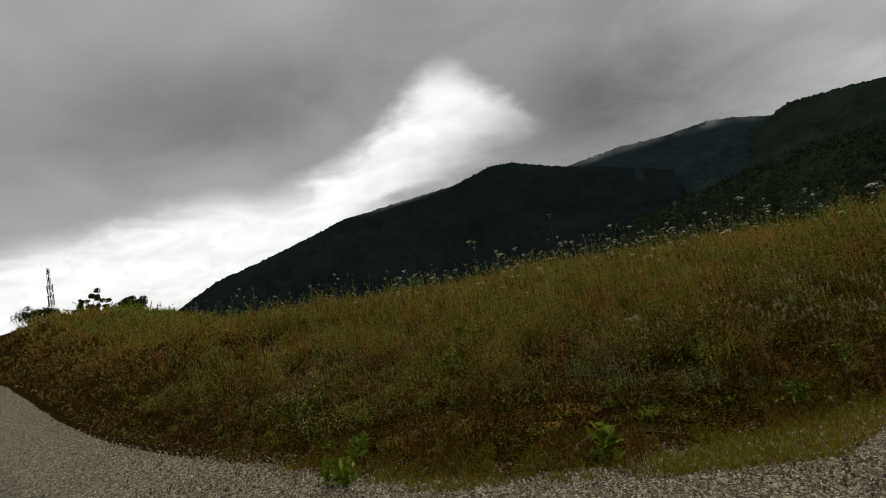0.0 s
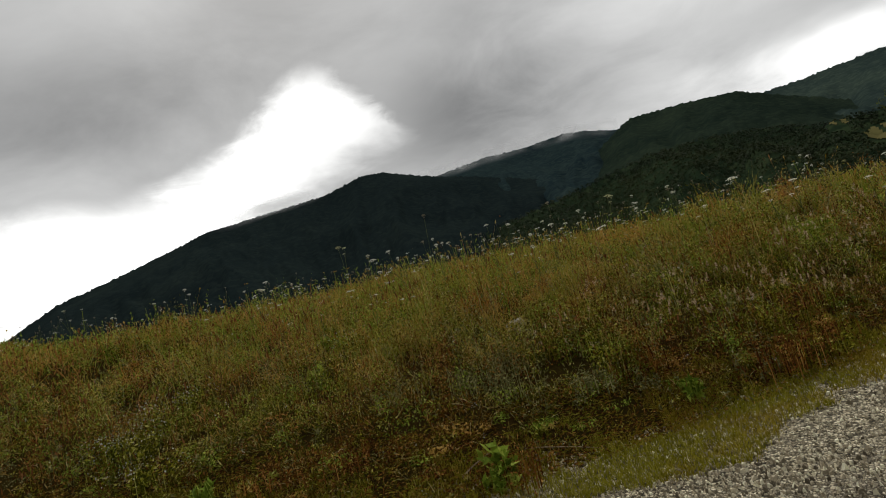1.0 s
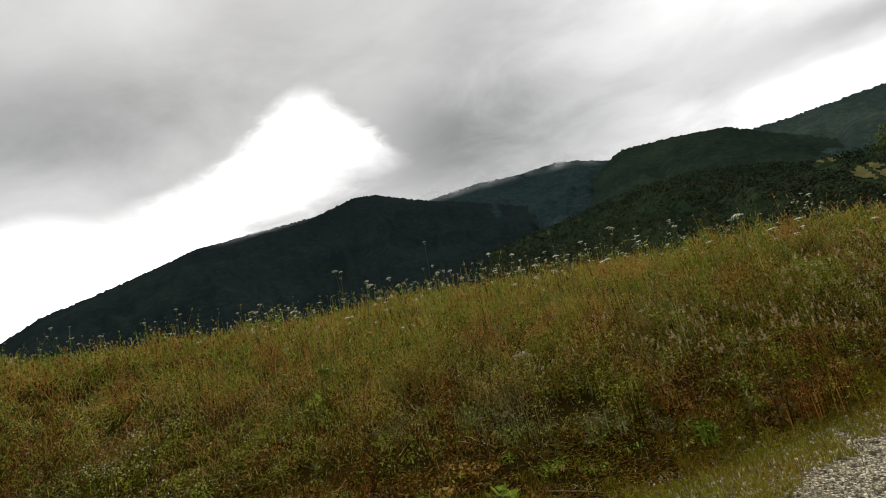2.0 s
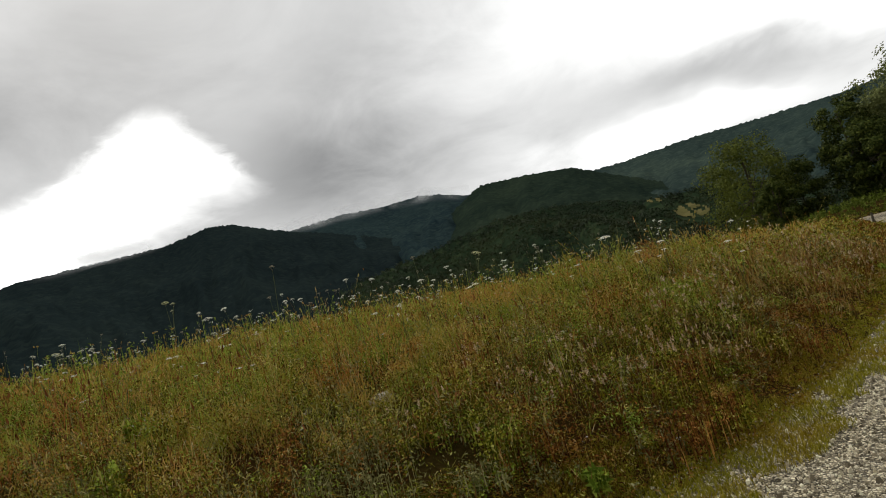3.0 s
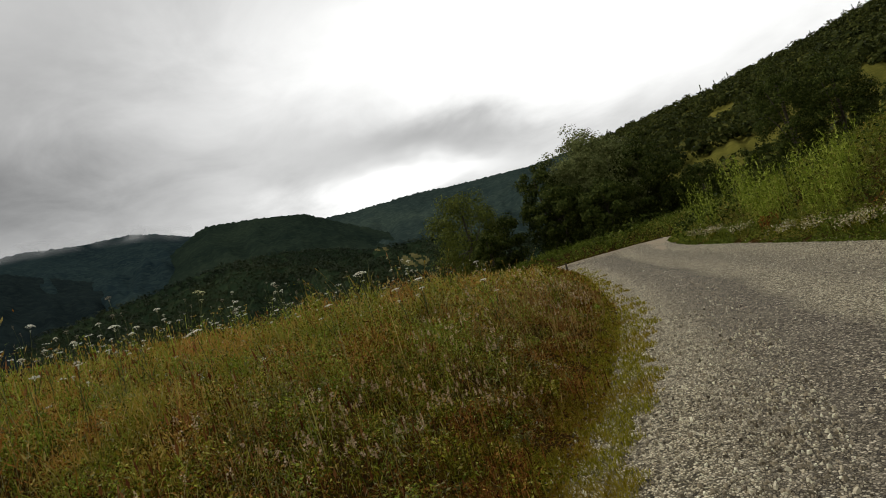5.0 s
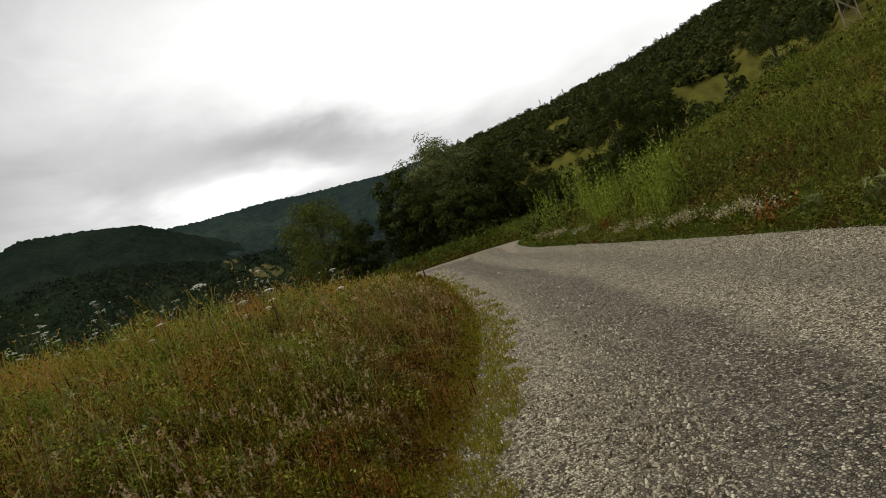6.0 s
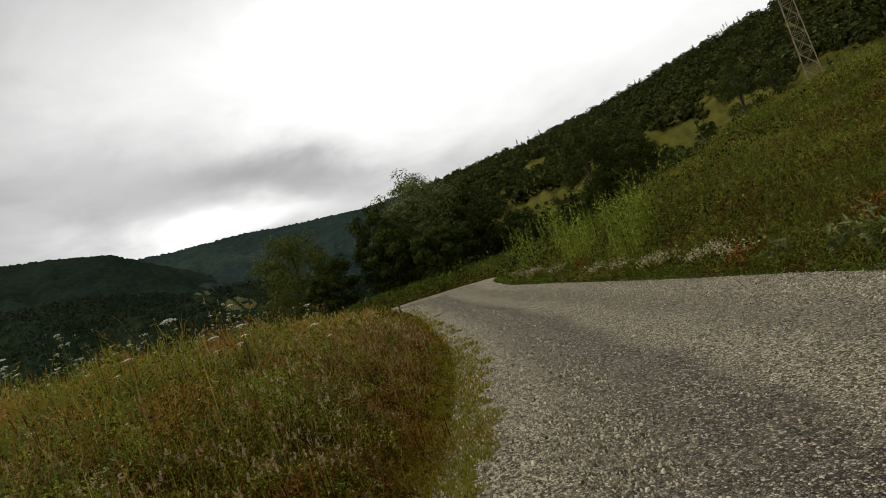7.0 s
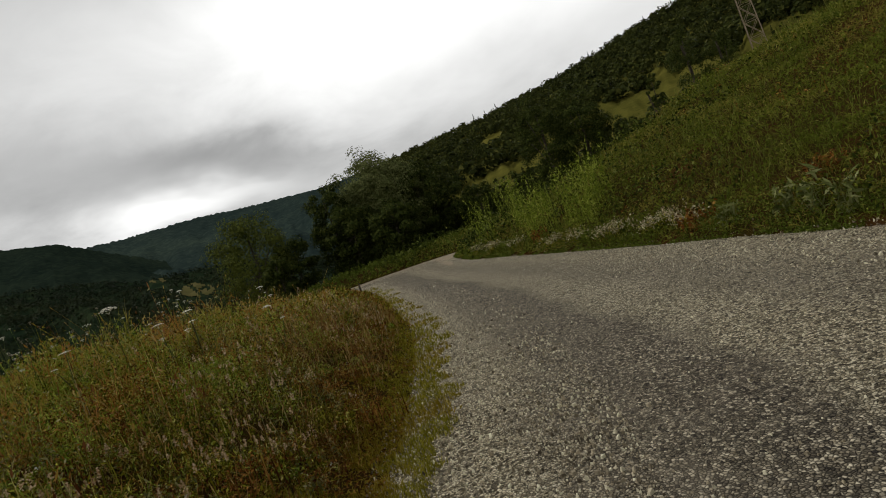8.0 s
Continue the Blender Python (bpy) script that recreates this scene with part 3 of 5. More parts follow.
def scatter(count, x0, x1, y0, y1, keep):
    """Random places that keep(x, y, height, in, out, distance) lets through, on the ground."""
    x, y = rng.uniform(x0, x1, count), rng.uniform(y0, y1, count)
    z, din, dout = land(x, y)
    d = np.hypot(x - VIEW[0], y - VIEW[1])
    ok = rng.random(count) < keep(x, y, din, dout, d)
    return np.stack([x, y, z], 1)[ok], din[ok], dout[ok], d[ok]


def thinning(d, near=5.0, power=1.6):
    return np.minimum(1.0, (near / np.maximum(d, 0.1)) ** power)


# ---- meadow plants ----
PATCHES = [(0.36, (0.47, 0.159, 0.0368)), (0.43, (0.605, 0.35, 0.0788)), (0.48, (0.336, 0.318, 0.0368)), (0.54, (0.224, 0.297, 0.0294)), (0.59, (0.56, 0.392, 0.0893)), (0.65, (0.493, 0.18, 0.042))]
GRASS = leafy("meadow_grass", [(0.0, (0.057, 0.0605, 0.011)), (0.3, (0.171, 0.176, 0.0308)), (0.55, (0.331, 0.275, 0.0638)), (0.8, (0.524, 0.407, 0.132)), (1.0, (0.821, 0.693, 0.374))], PATCHES, 0.9, 0.7)
# Browner bank growth, with the steep bank's shade put into its dark stops.
BANK_GRASS_SHADED = leafy("bank_grass", [(0.0, (0.022, 0.014, 0.002)), (0.5, (0.085, 0.058, 0.005)), (0.68, (0.27, 0.20, 0.03)), (0.86, (0.50, 0.42, 0.12)), (1.0, (0.80, 0.72, 0.38))],
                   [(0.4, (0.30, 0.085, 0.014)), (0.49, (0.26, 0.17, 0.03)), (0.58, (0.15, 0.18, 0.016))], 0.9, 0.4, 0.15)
STRAW = leafy("dry_grass", [(0.0, (0.20, 0.09, 0.016)), (0.35, (0.32, 0.20, 0.035)), (0.7, (0.44, 0.33, 0.08)), (1.0, (0.58, 0.48, 0.2))], PATCHES, 0.6, 0.25)
HERB = leafy("herb_leaf", [(0.0, (0.0189, 0.0247, 0.0026)), (0.45, (0.0675, 0.0754, 0.0052)), (0.7, (0.27, 0.26, 0.0156)), (0.9, (0.486, 0.481, 0.0585)), (1.0, (0.837, 0.78, 0.26))], [(0.35, (0.189, 0.091, 0.013)), (0.6, (0.1215, 0.1495, 0.013))], 0.9, 0.2, 0.15)
SORREL = leafy("withered_sorrel", [(0.0, (0.09, 0.03, 0.012)), (0.5, (0.20, 0.075, 0.026)), (1.0, (0.34, 0.16, 0.06))])
RUST = leafy("withered_leaf", [(0.0, (0.0442, 0.0132, 0.00484)), (0.5, (0.177, 0.0672, 0.0157)), (0.8, (0.354, 0.156, 0.0315)), (1.0, (0.53, 0.312, 0.0847))], through_light=0.12)
SEEDS = leafy("seed_head", [(0.0, (0.23, 0.088, 0.015)), (0.4, (0.391, 0.231, 0.04)), (0.75, (0.529, 0.396, 0.09)), (1.0, (0.69, 0.594, 0.26))])
FLUFF = leafy("faded_blossom", [(0.0, (0.356, 0.225, 0.0997)), (0.5, (0.563, 0.426, 0.271)), (1.0, (0.788, 0.635, 0.442))], through_light=0.3)
PALE_STEM = leafy("pale_stem", [(0.0, (0.30, 0.20, 0.07)), (0.5, (0.48, 0.38, 0.16)), (1.0, (0.66, 0.58, 0.32))])
GREY_LEAF = leafy("grey_leaf", [(0.0, (0.111, 0.115, 0.0385)), (0.6, (0.238, 0.23, 0.084)), (1.0, (0.442, 0.41, 0.196))])
WISPY = leafy("wispy_grass", [(0.0, (0.144, 0.0625, 0.0184)), (0.5, (0.307, 0.179, 0.0552)), (1.0, (0.469, 0.339, 0.129))])
WHITE_PETAL = leafy("white_petal", [(0.0, (0.62, 0.62, 0.55)), (1.0, (0.82, 0.82, 0.76))], through_light=0.25)
MUGWORT = leafy("mugwort_green", [(0.0, (0.0875, 0.121, 0.013)), (0.5, (0.2, 0.257, 0.026)), (1.0, (0.4, 0.446, 0.078))])
WHITE_SPECK = leafy("white_speck", [(0.0, (0.34, 0.34, 0.26)), (1.0, (0.72, 0.72, 0.64))])
BLOOM = leafy("greyish_bloom", [(0.0, (0.272, 0.216, 0.124)), (0.6, (0.528, 0.448, 0.287)), (1.0, (0.85, 0.832, 0.589))])
TURF = leafy("short_turf", [(0.0, (0.12, 0.11, 0.008)), (0.5, (0.29, 0.26, 0.02)), (1.0, (0.52, 0.44, 0.08))], [(0.4, (0.26, 0.13, 0.012)), (0.52, (0.20, 0.20, 0.012))], 1.6, 0.35)
LUSH = leafy("lush_green", [(0.0, (0.0847, 0.136, 0.0132)), (0.5, (0.218, 0.302, 0.0308)), (1.0, (0.46, 0.53, 0.088))])
OCHRE = leafy("ochre_leaf", [(0.0, (0.16, 0.10, 0.014)), (0.5, (0.38, 0.27, 0.04)), (1.0, (0.58, 0.46, 0.12))])
THISTLE = leafy("thistle_leaf", [(0.0, (0.112, 0.135, 0.039)), (0.5, (0.195, 0.217, 0.078)), (1.0, (0.315, 0.33, 0.143))])
WEED = leafy("weed_green", [(0.0, (0.0525, 0.075, 0.0096)), (0.5, (0.105, 0.143, 0.0176)), (1.0, (0.18, 0.21, 0.04))])


def edge_start(x):
    """How far from the gravel the tall growth begins: a turf verge widens along the climbing end."""
    return 0.02 + 0.22 * smooth01((x + 0.4) / 1.3) + 0.04 * smooth01((-x - 1.6) / 1.0)


def meadow(x, y, din, dout, d):
    return (din > edge_start(x)) & (din < 11.5)


def canopy(x, y, din):
    """How high the growth stands: clumpy, low at the edge, even along the brow."""
    clump = value_noise(x * 1.5, y * 1.5, 2) * 0.5 + value_noise(x * 4.6, y * 4.6, 3) * 0.5
    lumpy = 0.22 + 2.3 * clump**2
    even = 0.75 + 0.6 * clump + 0.2 * smooth01((din - 5) / 2)
    brow = smooth01((din - 3) / 3)
    return (0.05 + 0.33 * smooth01(din / 1.5)) * (lumpy * (1 - brow) + even * brow)


def rusty(x, y):
    """Where withered red-brown plants prevail: patches, widest towards the west."""
    return smooth01((value_noise(x * 0.9, y * 1.2, 15) * 0.65 + value_noise(x * 3.1, y * 3.1, 25) * 0.35 - 0.52 + 0.24 * smooth01((-x - 1.5) / 3.5)) / 0.05)


def greener(x, y):
    """Where fresh green grass prevails."""
    return smooth01((value_noise(x * 0.8, y * 1.3, 27) * 0.65 + value_noise(x * 2.9, y * 2.9, 28) * 0.35 - 0.52 + 0.10 * smooth01((x + 3) / 3) * smooth01((y - 4.5) / 2)) / 0.05)


def growth(count, area, near, power, gate):
    """Places in the meadow, with the height of growth there: thicker in clumps, thinner far from the bend."""
    x0, x1, y0, y1 = area
    d = np.linspace(1.0, 33.0, 400)
    share = np.cumsum(d * thinning(d, near, power))
    d = np.interp(rng.random(count) * share[-1], share, d)
    a = np.radians(rng.uniform(-100, 42, count))
    x, y = VIEW[0] + d * np.sin(a), VIEW[1] + d * np.cos(a)
    z, din, dout = land(x, y)
    clumps = np.where(value_noise(x * 2.6, y * 2.6, 12) * 0.5 + value_noise(x * 6, y * 6, 13) * 0.5 > 0.44, 1.0, 0.12 + 0.45 * smooth01((din - 2) / 2.5))
    ok = (rng.random(count) < gate(x, y, din) * clumps) & meadow(x, y, din, dout, d) & (x > x0) & (x < x1) & (y > y0) & (y < y1)
    return np.stack([x, y, z], 1)[ok], din[ok], d[ok], canopy(x[ok], y[ok], din[ok])


def build_meadow():
    area = (-30, 11, 0.2, 30)
    for name, label, mat, stiff, count, shortest, longest, gate in (
            ("meadow_grass", "dense uncut olive and tawny meadow grass on the slope", GRASS, 2.2, 600000, 0.09, 0.30, lambda x, y, i: smooth01((i - 0.6) / 2.4) * (1 - 0.65 * np.maximum(rusty(x, y), greener(x, y)))),
            ("bank_grass", "tangled brown and olive grass on the road bank", BANK_GRASS_SHADED, 0.5, 520000, 0.035, 0.14, lambda x, y, i: (1 - smooth01((i - 0.6) / 2.4)) * (1 - 0.5 * greener(x, y)))):
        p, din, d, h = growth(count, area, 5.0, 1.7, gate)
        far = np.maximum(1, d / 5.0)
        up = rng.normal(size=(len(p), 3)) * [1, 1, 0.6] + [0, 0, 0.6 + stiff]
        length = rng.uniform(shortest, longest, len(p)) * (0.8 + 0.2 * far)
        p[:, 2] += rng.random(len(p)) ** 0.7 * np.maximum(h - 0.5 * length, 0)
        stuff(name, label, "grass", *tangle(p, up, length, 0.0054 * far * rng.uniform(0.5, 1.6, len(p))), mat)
    p, din, d, h = growth(42000, area, 6, 1.5, lambda x, y, i: (0.1 + 0.9 * smooth01(i / 3.5)) * (0.15 + 0.85 * value_noise(x * 0.6, y * 0.6, 8)))
    w = np.maximum(1, d / 5)
    stuff("dry_meadow_grass", "dry straw-coloured grass stalks with slim seed heads", "grass",
          *stalks(p, h * rng.uniform(0.9, 1.5, len(p)), 0.0020 * w, rng.uniform(0.03, 0.08, len(p)), 0.010 * w * rng.uniform(0.6, 1.6, len(p)), 0.9), STRAW)
    p, din, d, h = growth(330000, area, 5.0, 1.6, lambda x, y, i: (0.5 + 0.5 * (value_noise(x * 1.2, y * 1.2, 6) > 0.42)) * (1 - 0.5 * smooth01((i - 2) / 3)) * (0.25 + 0.75 * smooth01((i - 0.25) / 0.5)) * (1 - 0.5 * smooth01((-x - 2) / 3)))
    p[:, 2] += rng.random(len(p)) ** 0.7 * h
    v, f = leaf_quads(p, rng.uniform(0.014, 0.032, len(p)) * np.maximum(1, d / 6), np.array([0, 0, 0.15]), 0.45)
    stuff("meadow_herbs", "tangled green leafy herbs along the bank", "herbs", v, f, HERB)
    p, din, d, h = growth(270000, area, 6, 1.4, lambda x, y, i: np.where(i < 0.75, 1.0, 0.04 + 0.96 * rusty(x, y)))
    p[:, 2] += rng.random(len(p)) ** 0.8 * h
    v, f = leaf_quads(p, rng.uniform(0.013, 0.032, len(p)) * np.maximum(1, d / 6), np.array([0, 0, 0.15]), 0.4)
    stuff("withered_herbs", "rust-brown withered dock and sorrel among the grass", "herbs", v, f, RUST)
    p, din, d, h = growth(190000, area, 6, 1.5, lambda x, y, i: greener(x, y) * smooth01((i - 0.4) / 0.6))
    up = rng.normal(size=(len(p), 3)) * [1, 1, 0.4] + [0, 0, 1.6]
    length = rng.uniform(0.08, 0.22, len(p))
    p[:, 2] += rng.random(len(p)) * np.maximum(h - 0.4 * length, 0)
    stuff("green_meadow_grass", "fresh green grass in patches among the dry growth", "grass", *tangle(p, up, length, 0.005 * np.maximum(1, d / 5) * rng.uniform(0.6, 1.6, len(p))), LUSH)
    p, din, d, h = growth(22000, area, 6, 1.5, lambda x, y, i: 0.7 + 0 * x)
    p[:, 2] += rng.uniform(0.6, 1.1, len(p)) * h
    c = np.repeat(p, 4, 0) + rng.normal(size=(len(p) * 4, 3)) * np.array([0.010, 0.010, 0.014])
    v, f = leaf_quads(c, rng.uniform(0.010, 0.024, len(c)) * np.repeat(np.maximum(1, d / 7), 4), np.array([0, 0, 0.4]), 0.6)
    stuff("seed_heads", "straw and ochre seed heads in the tops of the grass", "grass", v, f, SEEDS)
    # bushier single herbs that stand out of the bank
    for name, label, mat, seed, size in (("bushy_herbs", "bushy green herbs standing out of the bank", HERB, 81, 0.032), ("brown_herbs", "brown dried herbs standing out of the bank", RUST, 82, 0.028),
                                         ("pale_herbs", "pale grey-green herbs standing out of the bank", GREY_LEAF, 83, 0.035)):
        p, din, d, h = growth(11000, (-10, 7, 0.6, 15), 6, 1.2, lambda x, y, i: (i < 5) * 0.9 * (value_noise(x * 1.3, y * 1.3, seed) > 0.52))
        v, f = herbs(p, h * rng.uniform(1.0, 1.6, len(p)), 20, size * np.maximum(1, d / 7), 1.0, 0.35, 0.3)
        stuff(name, label, "herbs", v, f, mat)
    # low rounded plants, each kind with its own colour
    for name, label, mat, count, leaf, low, high in (
            ("green_bank_plants", "rounded fresh green herb cushions on the bank", LUSH, 520, 0.024, 0.3, 6.0), ("dark_bank_plants", "dark green leafy herbs crowding the bank", HERB, 520, 0.024, 0.25, 4.0),
            ("rusty_bank_plants", "rust-red withered herbs at the foot of the bank", RUST, 360, 0.024, 0.14, 3.0), ("silvery_bank_plants", "silvery grey herb cushions on the bank", GREY_LEAF, 200, 0.020, 0.4, 3.6),
            ("ochre_bank_plants", "ochre dry herbs on the bank", GRASS, 150, 0.030, 0.3, 4.5)):
        p, din, d, h = growth(count * 26, (-10, 6, 0.4, 12), 5.5, 1.5, lambda x, y, i: (i > low) * (i < high) * 1.0)
        p, din, d = p[:count], din[:count], d[:count]
        r = rng.uniform(0.07, 0.20, len(p)) * (0.5 + 0.5 * smooth01(din / 0.7))
        tall = canopy(p[:, 0], p[:, 1], din) * rng.uniform(0.7, 1.25, len(p))
        k = np.repeat(np.arange(len(p)), 120)
        v = unit(rng.normal(size=(len(k), 3)) * [1, 1, 0.9] + [0, 0, 0.35])
        spread = rng.uniform(0.6, 1.15, (len(k), 1)) * np.column_stack([r[k], r[k], tall[k] * 0.6])
        c = p[k] + v * spread + np.column_stack([np.zeros((len(k), 2)), tall[k] * 0.45])
        lv, lf = leaf_quads(c, leaf * rng.uniform(0.5, 1.4, len(k)) * np.maximum(1, d[k] / 7), None, 0.45, v + [0, 0, 0.3])
        stuff(name, label, "herbs", lv, lf, mat)
    # grey-leaved clumps and faded pinkish heads on the bank
    p, din, d, h = growth(100000, (-8, 6, 1, 14), 6, 1.2, lambda x, y, i: (i < 4.5) * (value_noise(x * 1.1, y * 1.1, 21) > 0.7) * 0.8)
    p[:, 2] += rng.random(len(p)) ** 0.7 * h * 1.15
    v, f = leaf_quads(p, rng.uniform(0.016, 0.04, len(p)) * np.maximum(1, d / 6), np.array([0, 0, 0.9]), 0.3)
    stuff("grey_herbs", "silvery grey-leaved herb clumps on the bank", "herbs", v, f, GREY_LEAF)
    p, din, _, d = scatter(26000, -4, 6, 3, 14, lambda x, y, i, o, d: meadow(x, y, i, o, d) * (i > 0.35) * (i < 1.6) * (value_noise(x * 1.5, y * 1.5, 33) > 0.58) * np.where(x > -0.6, 0.22, 0.08))
    p[:, 2] += canopy(p[:, 0], p[:, 1], din) * rng.uniform(0.95, 1.35, len(p)) + 0.03
    c = np.repeat(p, 18, 0) + rng.normal(size=(len(p) * 18, 3)) * np.array([0.008, 0.008, 0.018])
    v, f = leaf_quads(c, rng.uniform(0.010, 0.020, len(c)), np.array([0, 0, 0.6]), 0.7)
    stuff("faded_clover_heads", "faded pinkish-white fluffy flower heads", "flowers", v, f, FLUFF)
    p, din, d, h = growth(15000, (-9, 6, 0.6, 14), 5, 1.3, lambda x, y, i: (i < 4) * 0.9 * (0.12 + 0.88 * (value_noise(x * 1.3, y * 1.3, 17) > 0.55)))
    stuff("pale_stems", "pale bent dry stems through the bank growth", "grass", *stalks(p, h * rng.uniform(0.7, 1.35, len(p)), 0.0026 * np.maximum(1, d / 6), rng.uniform(0.015, 0.04, len(p)), 0.009 * np.maximum(1, d / 6), 1.3), PALE_STEM)
    # reddish wispy grass that leans out over the verge
    p, din, _, d = scatter(60000, -1, 6, 2, 13, lambda x, y, i, o, d: (i > 0.18) * (i < 1.5) * (0.2 + 0.8 * (value_noise(x * 1.7, y * 1.7, 61) > 0.45)) * 0.2)
    w = np.maximum(1, d / 5)
    stuff("wispy_verge_grass", "reddish-tan wispy grass along the edge of the bank", "grass",
          *stalks(p, rng.uniform(0.22, 0.50, len(p)) * (0.55 + 0.45 * smooth01(din / 0.8)), 0.0022 * w, rng.uniform(0.06, 0.14, len(p)), 0.008 * w, 0.7), WISPY)
    # low withered litter that covers the foot of the bank
    line = curve_points(INNER[6:20], 20)
    seg = rng.integers(0, len(line) - 1, 60000)
    way = unit(line[seg + 1] - line[seg])
    off = rng.uniform(-0.08, 0.75, len(seg))
    q = line[seg] + (line[seg + 1] - line[seg]) * rng.random((len(seg), 1)) + np.stack([-way[:, 1], way[:, 0]], 1) * off[:, None]
    d = np.hypot(*(q - VIEW).T)
    keep = (rng.random(len(q)) < thinning(d, 5, 1.3)) & (value_noise(q[:, 0] * 4, q[:, 1] * 4, 99) > 0.22)
    q, d = q[keep], d[keep]
    p = np.column_stack([q, land(q[:, 0], q[:, 1])[0] + 0.004 + 0.05 * rng.random(len(q)) ** 2])
    up = rng.normal(size=(len(p), 3)) * [1, 1, 0.25] + [0, 0, 0.25]
    half = rng.random(len(p)) < 0.5
    for name, label, mat, k in (("withered_litter", "withered red-brown blades and leaves at the foot of the bank", RUST, half), ("low_bank_grass", "low olive grass at the foot of the bank", TURF, ~half)):
        stuff(name, label, "grass", *tangle(p[k], up[k], rng.uniform(0.02, 0.065, k.sum()), 0.006 * np.maximum(1, d[k] / 5) * rng.uniform(0.6, 1.6, k.sum())), mat)
    # dark red-brown stalks of withered sorrel
    p, din, d, h = growth(60000, (-14, 1, 0.5, 9), 6, 1.3, lambda x, y, i: rusty(x, y) * (i < 5) * 0.55 * (value_noise(x * 2.2, y * 2.2, 101) > 0.45))
    stuff("sorrel_stalks", "dark red-brown stalks of withered sorrel", "herbs",
          *stalks(p, h * rng.uniform(0.9, 1.5, len(p)), 0.003 * np.maximum(1, d / 6), rng.uniform(0.05, 0.12, len(p)), 0.016 * np.maximum(1, d / 6) * rng.uniform(0.6, 1.4, len(p)), 0.35), SORREL)
    # small white and yellow flecks
    p, din, _, d = scatter(5200, *area, lambda x, y, i, o, d: meadow(x, y, i, o, d) * thinning(d, 7, 1.0) * np.where(value_noise(x * 1.2, y * 1.2, 19) > 0.55, 0.6, 0.15))
    p[:, 2] += canopy(p[:, 0], p[:, 1], din) * rng.uniform(0.8, 1.25, len(p))
    c = np.repeat(p, 7, 0) + rng.normal(size=(len(p) * 7, 3)) * 0.011
    v, f = leaf_quads(c, rng.uniform(0.008, 0.015, len(c)), None, 0.8, np.tile([0, 0, 1.0], (len(c), 1)))
    stuff("small_white_flowers", "small white flowers scattered through the grass", "flowers", v, f, WHITE_PETAL)
    # countless small umbels on thin stems along the brow
    p, din, _, d = scatter(30000, -26, 7, 1, 18, lambda x, y, i, o, d: (i > 3.0) * (i < 8.5) * thinning(d, 8, 0.8) * np.where(value_noise(x * 0.8, y * 0.8, 97) > 0.45, 0.13, 0.03))
    h = canopy(p[:, 0], p[:, 1], din) * rng.uniform(0.9, 1.2, len(p)) + rng.uniform(0.0, 0.34, len(p))
    lean = rng.normal(0, 0.06, (len(p), 2))
    side = unit(np.column_stack([rng.normal(size=(len(p), 2)), np.zeros(len(p))]))
    top = p + np.column_stack([lean, h])
    w = 0.0022 * np.maximum(1, d / 7)[:, None]
    v = np.stack([p - side * w, p + side * w, top + side * w, top - side * w], 1).reshape(-1, 3)
    stuff("umbel_stems", "thin green flower stems along the brow of the meadow", "weeds", v, np.arange(len(v)).reshape(-1, 4), LUSH)
    for name, label, mat, pick in (("small_white_umbels", "small flat white umbels along the brow of the meadow", WHITE_PETAL, 0), ("small_faded_umbels", "small faded brown umbels along the brow of the meadow", SEEDS, 1)):
        c = top[np.arange(len(top)) % 2 == pick]
        k = np.repeat(np.arange(len(c)), 9)
        size = rng.uniform(0.016, 0.042, len(c))
        c = c[k] + np.column_stack([rng.normal(size=(len(k), 2)) * size[k][:, None] * 0.6, rng.normal(0, 0.004, len(k))])
        v, f = leaf_quads(c, size[k] * 0.7, None, 0.9, np.tile([0.0, 0.0, 1.0], (len(k), 1)))
        stuff(name, label, "flowers", v, f, mat)
    # tall thin stems that stand out along the brow
    p, din, _, d = scatter(26000, -30, 6, 1, 16, lambda x, y, i, o, d: (i > 2.6) * (i < 8.5) * np.where(value_noise(x * 1.1, y * 1.1, 93) > 0.5, 0.24, 0.04))
    h = rng.uniform(0.35, 0.85, len(p)) * rng.uniform(0.75, 1.15, len(p)) * (0.6 + 0.4 * smooth01((din - 3) / 2))
    v, f = herbs(p, h, 22, 0.036 * np.maximum(1, d / 8), 0.14, 0.35, 0.8)
    stuff("tall_weeds", "tall thin green weeds standing out along the brow", "weeds", v, f, LUSH)


TURF_ISLANDS = [(-0.5, 1.75, 0.4), (-0.1, 2.0, 0.4), (0.2, 2.05, 0.35), (0.3, 2.9, 0.3), (0.95, 3.65, 0.3), (1.62, 4.85, 0.28), (2.2, 5.8, 0.3), (-2.4, 0.9, 0.3), (3.95, 9.8, 0.4)]


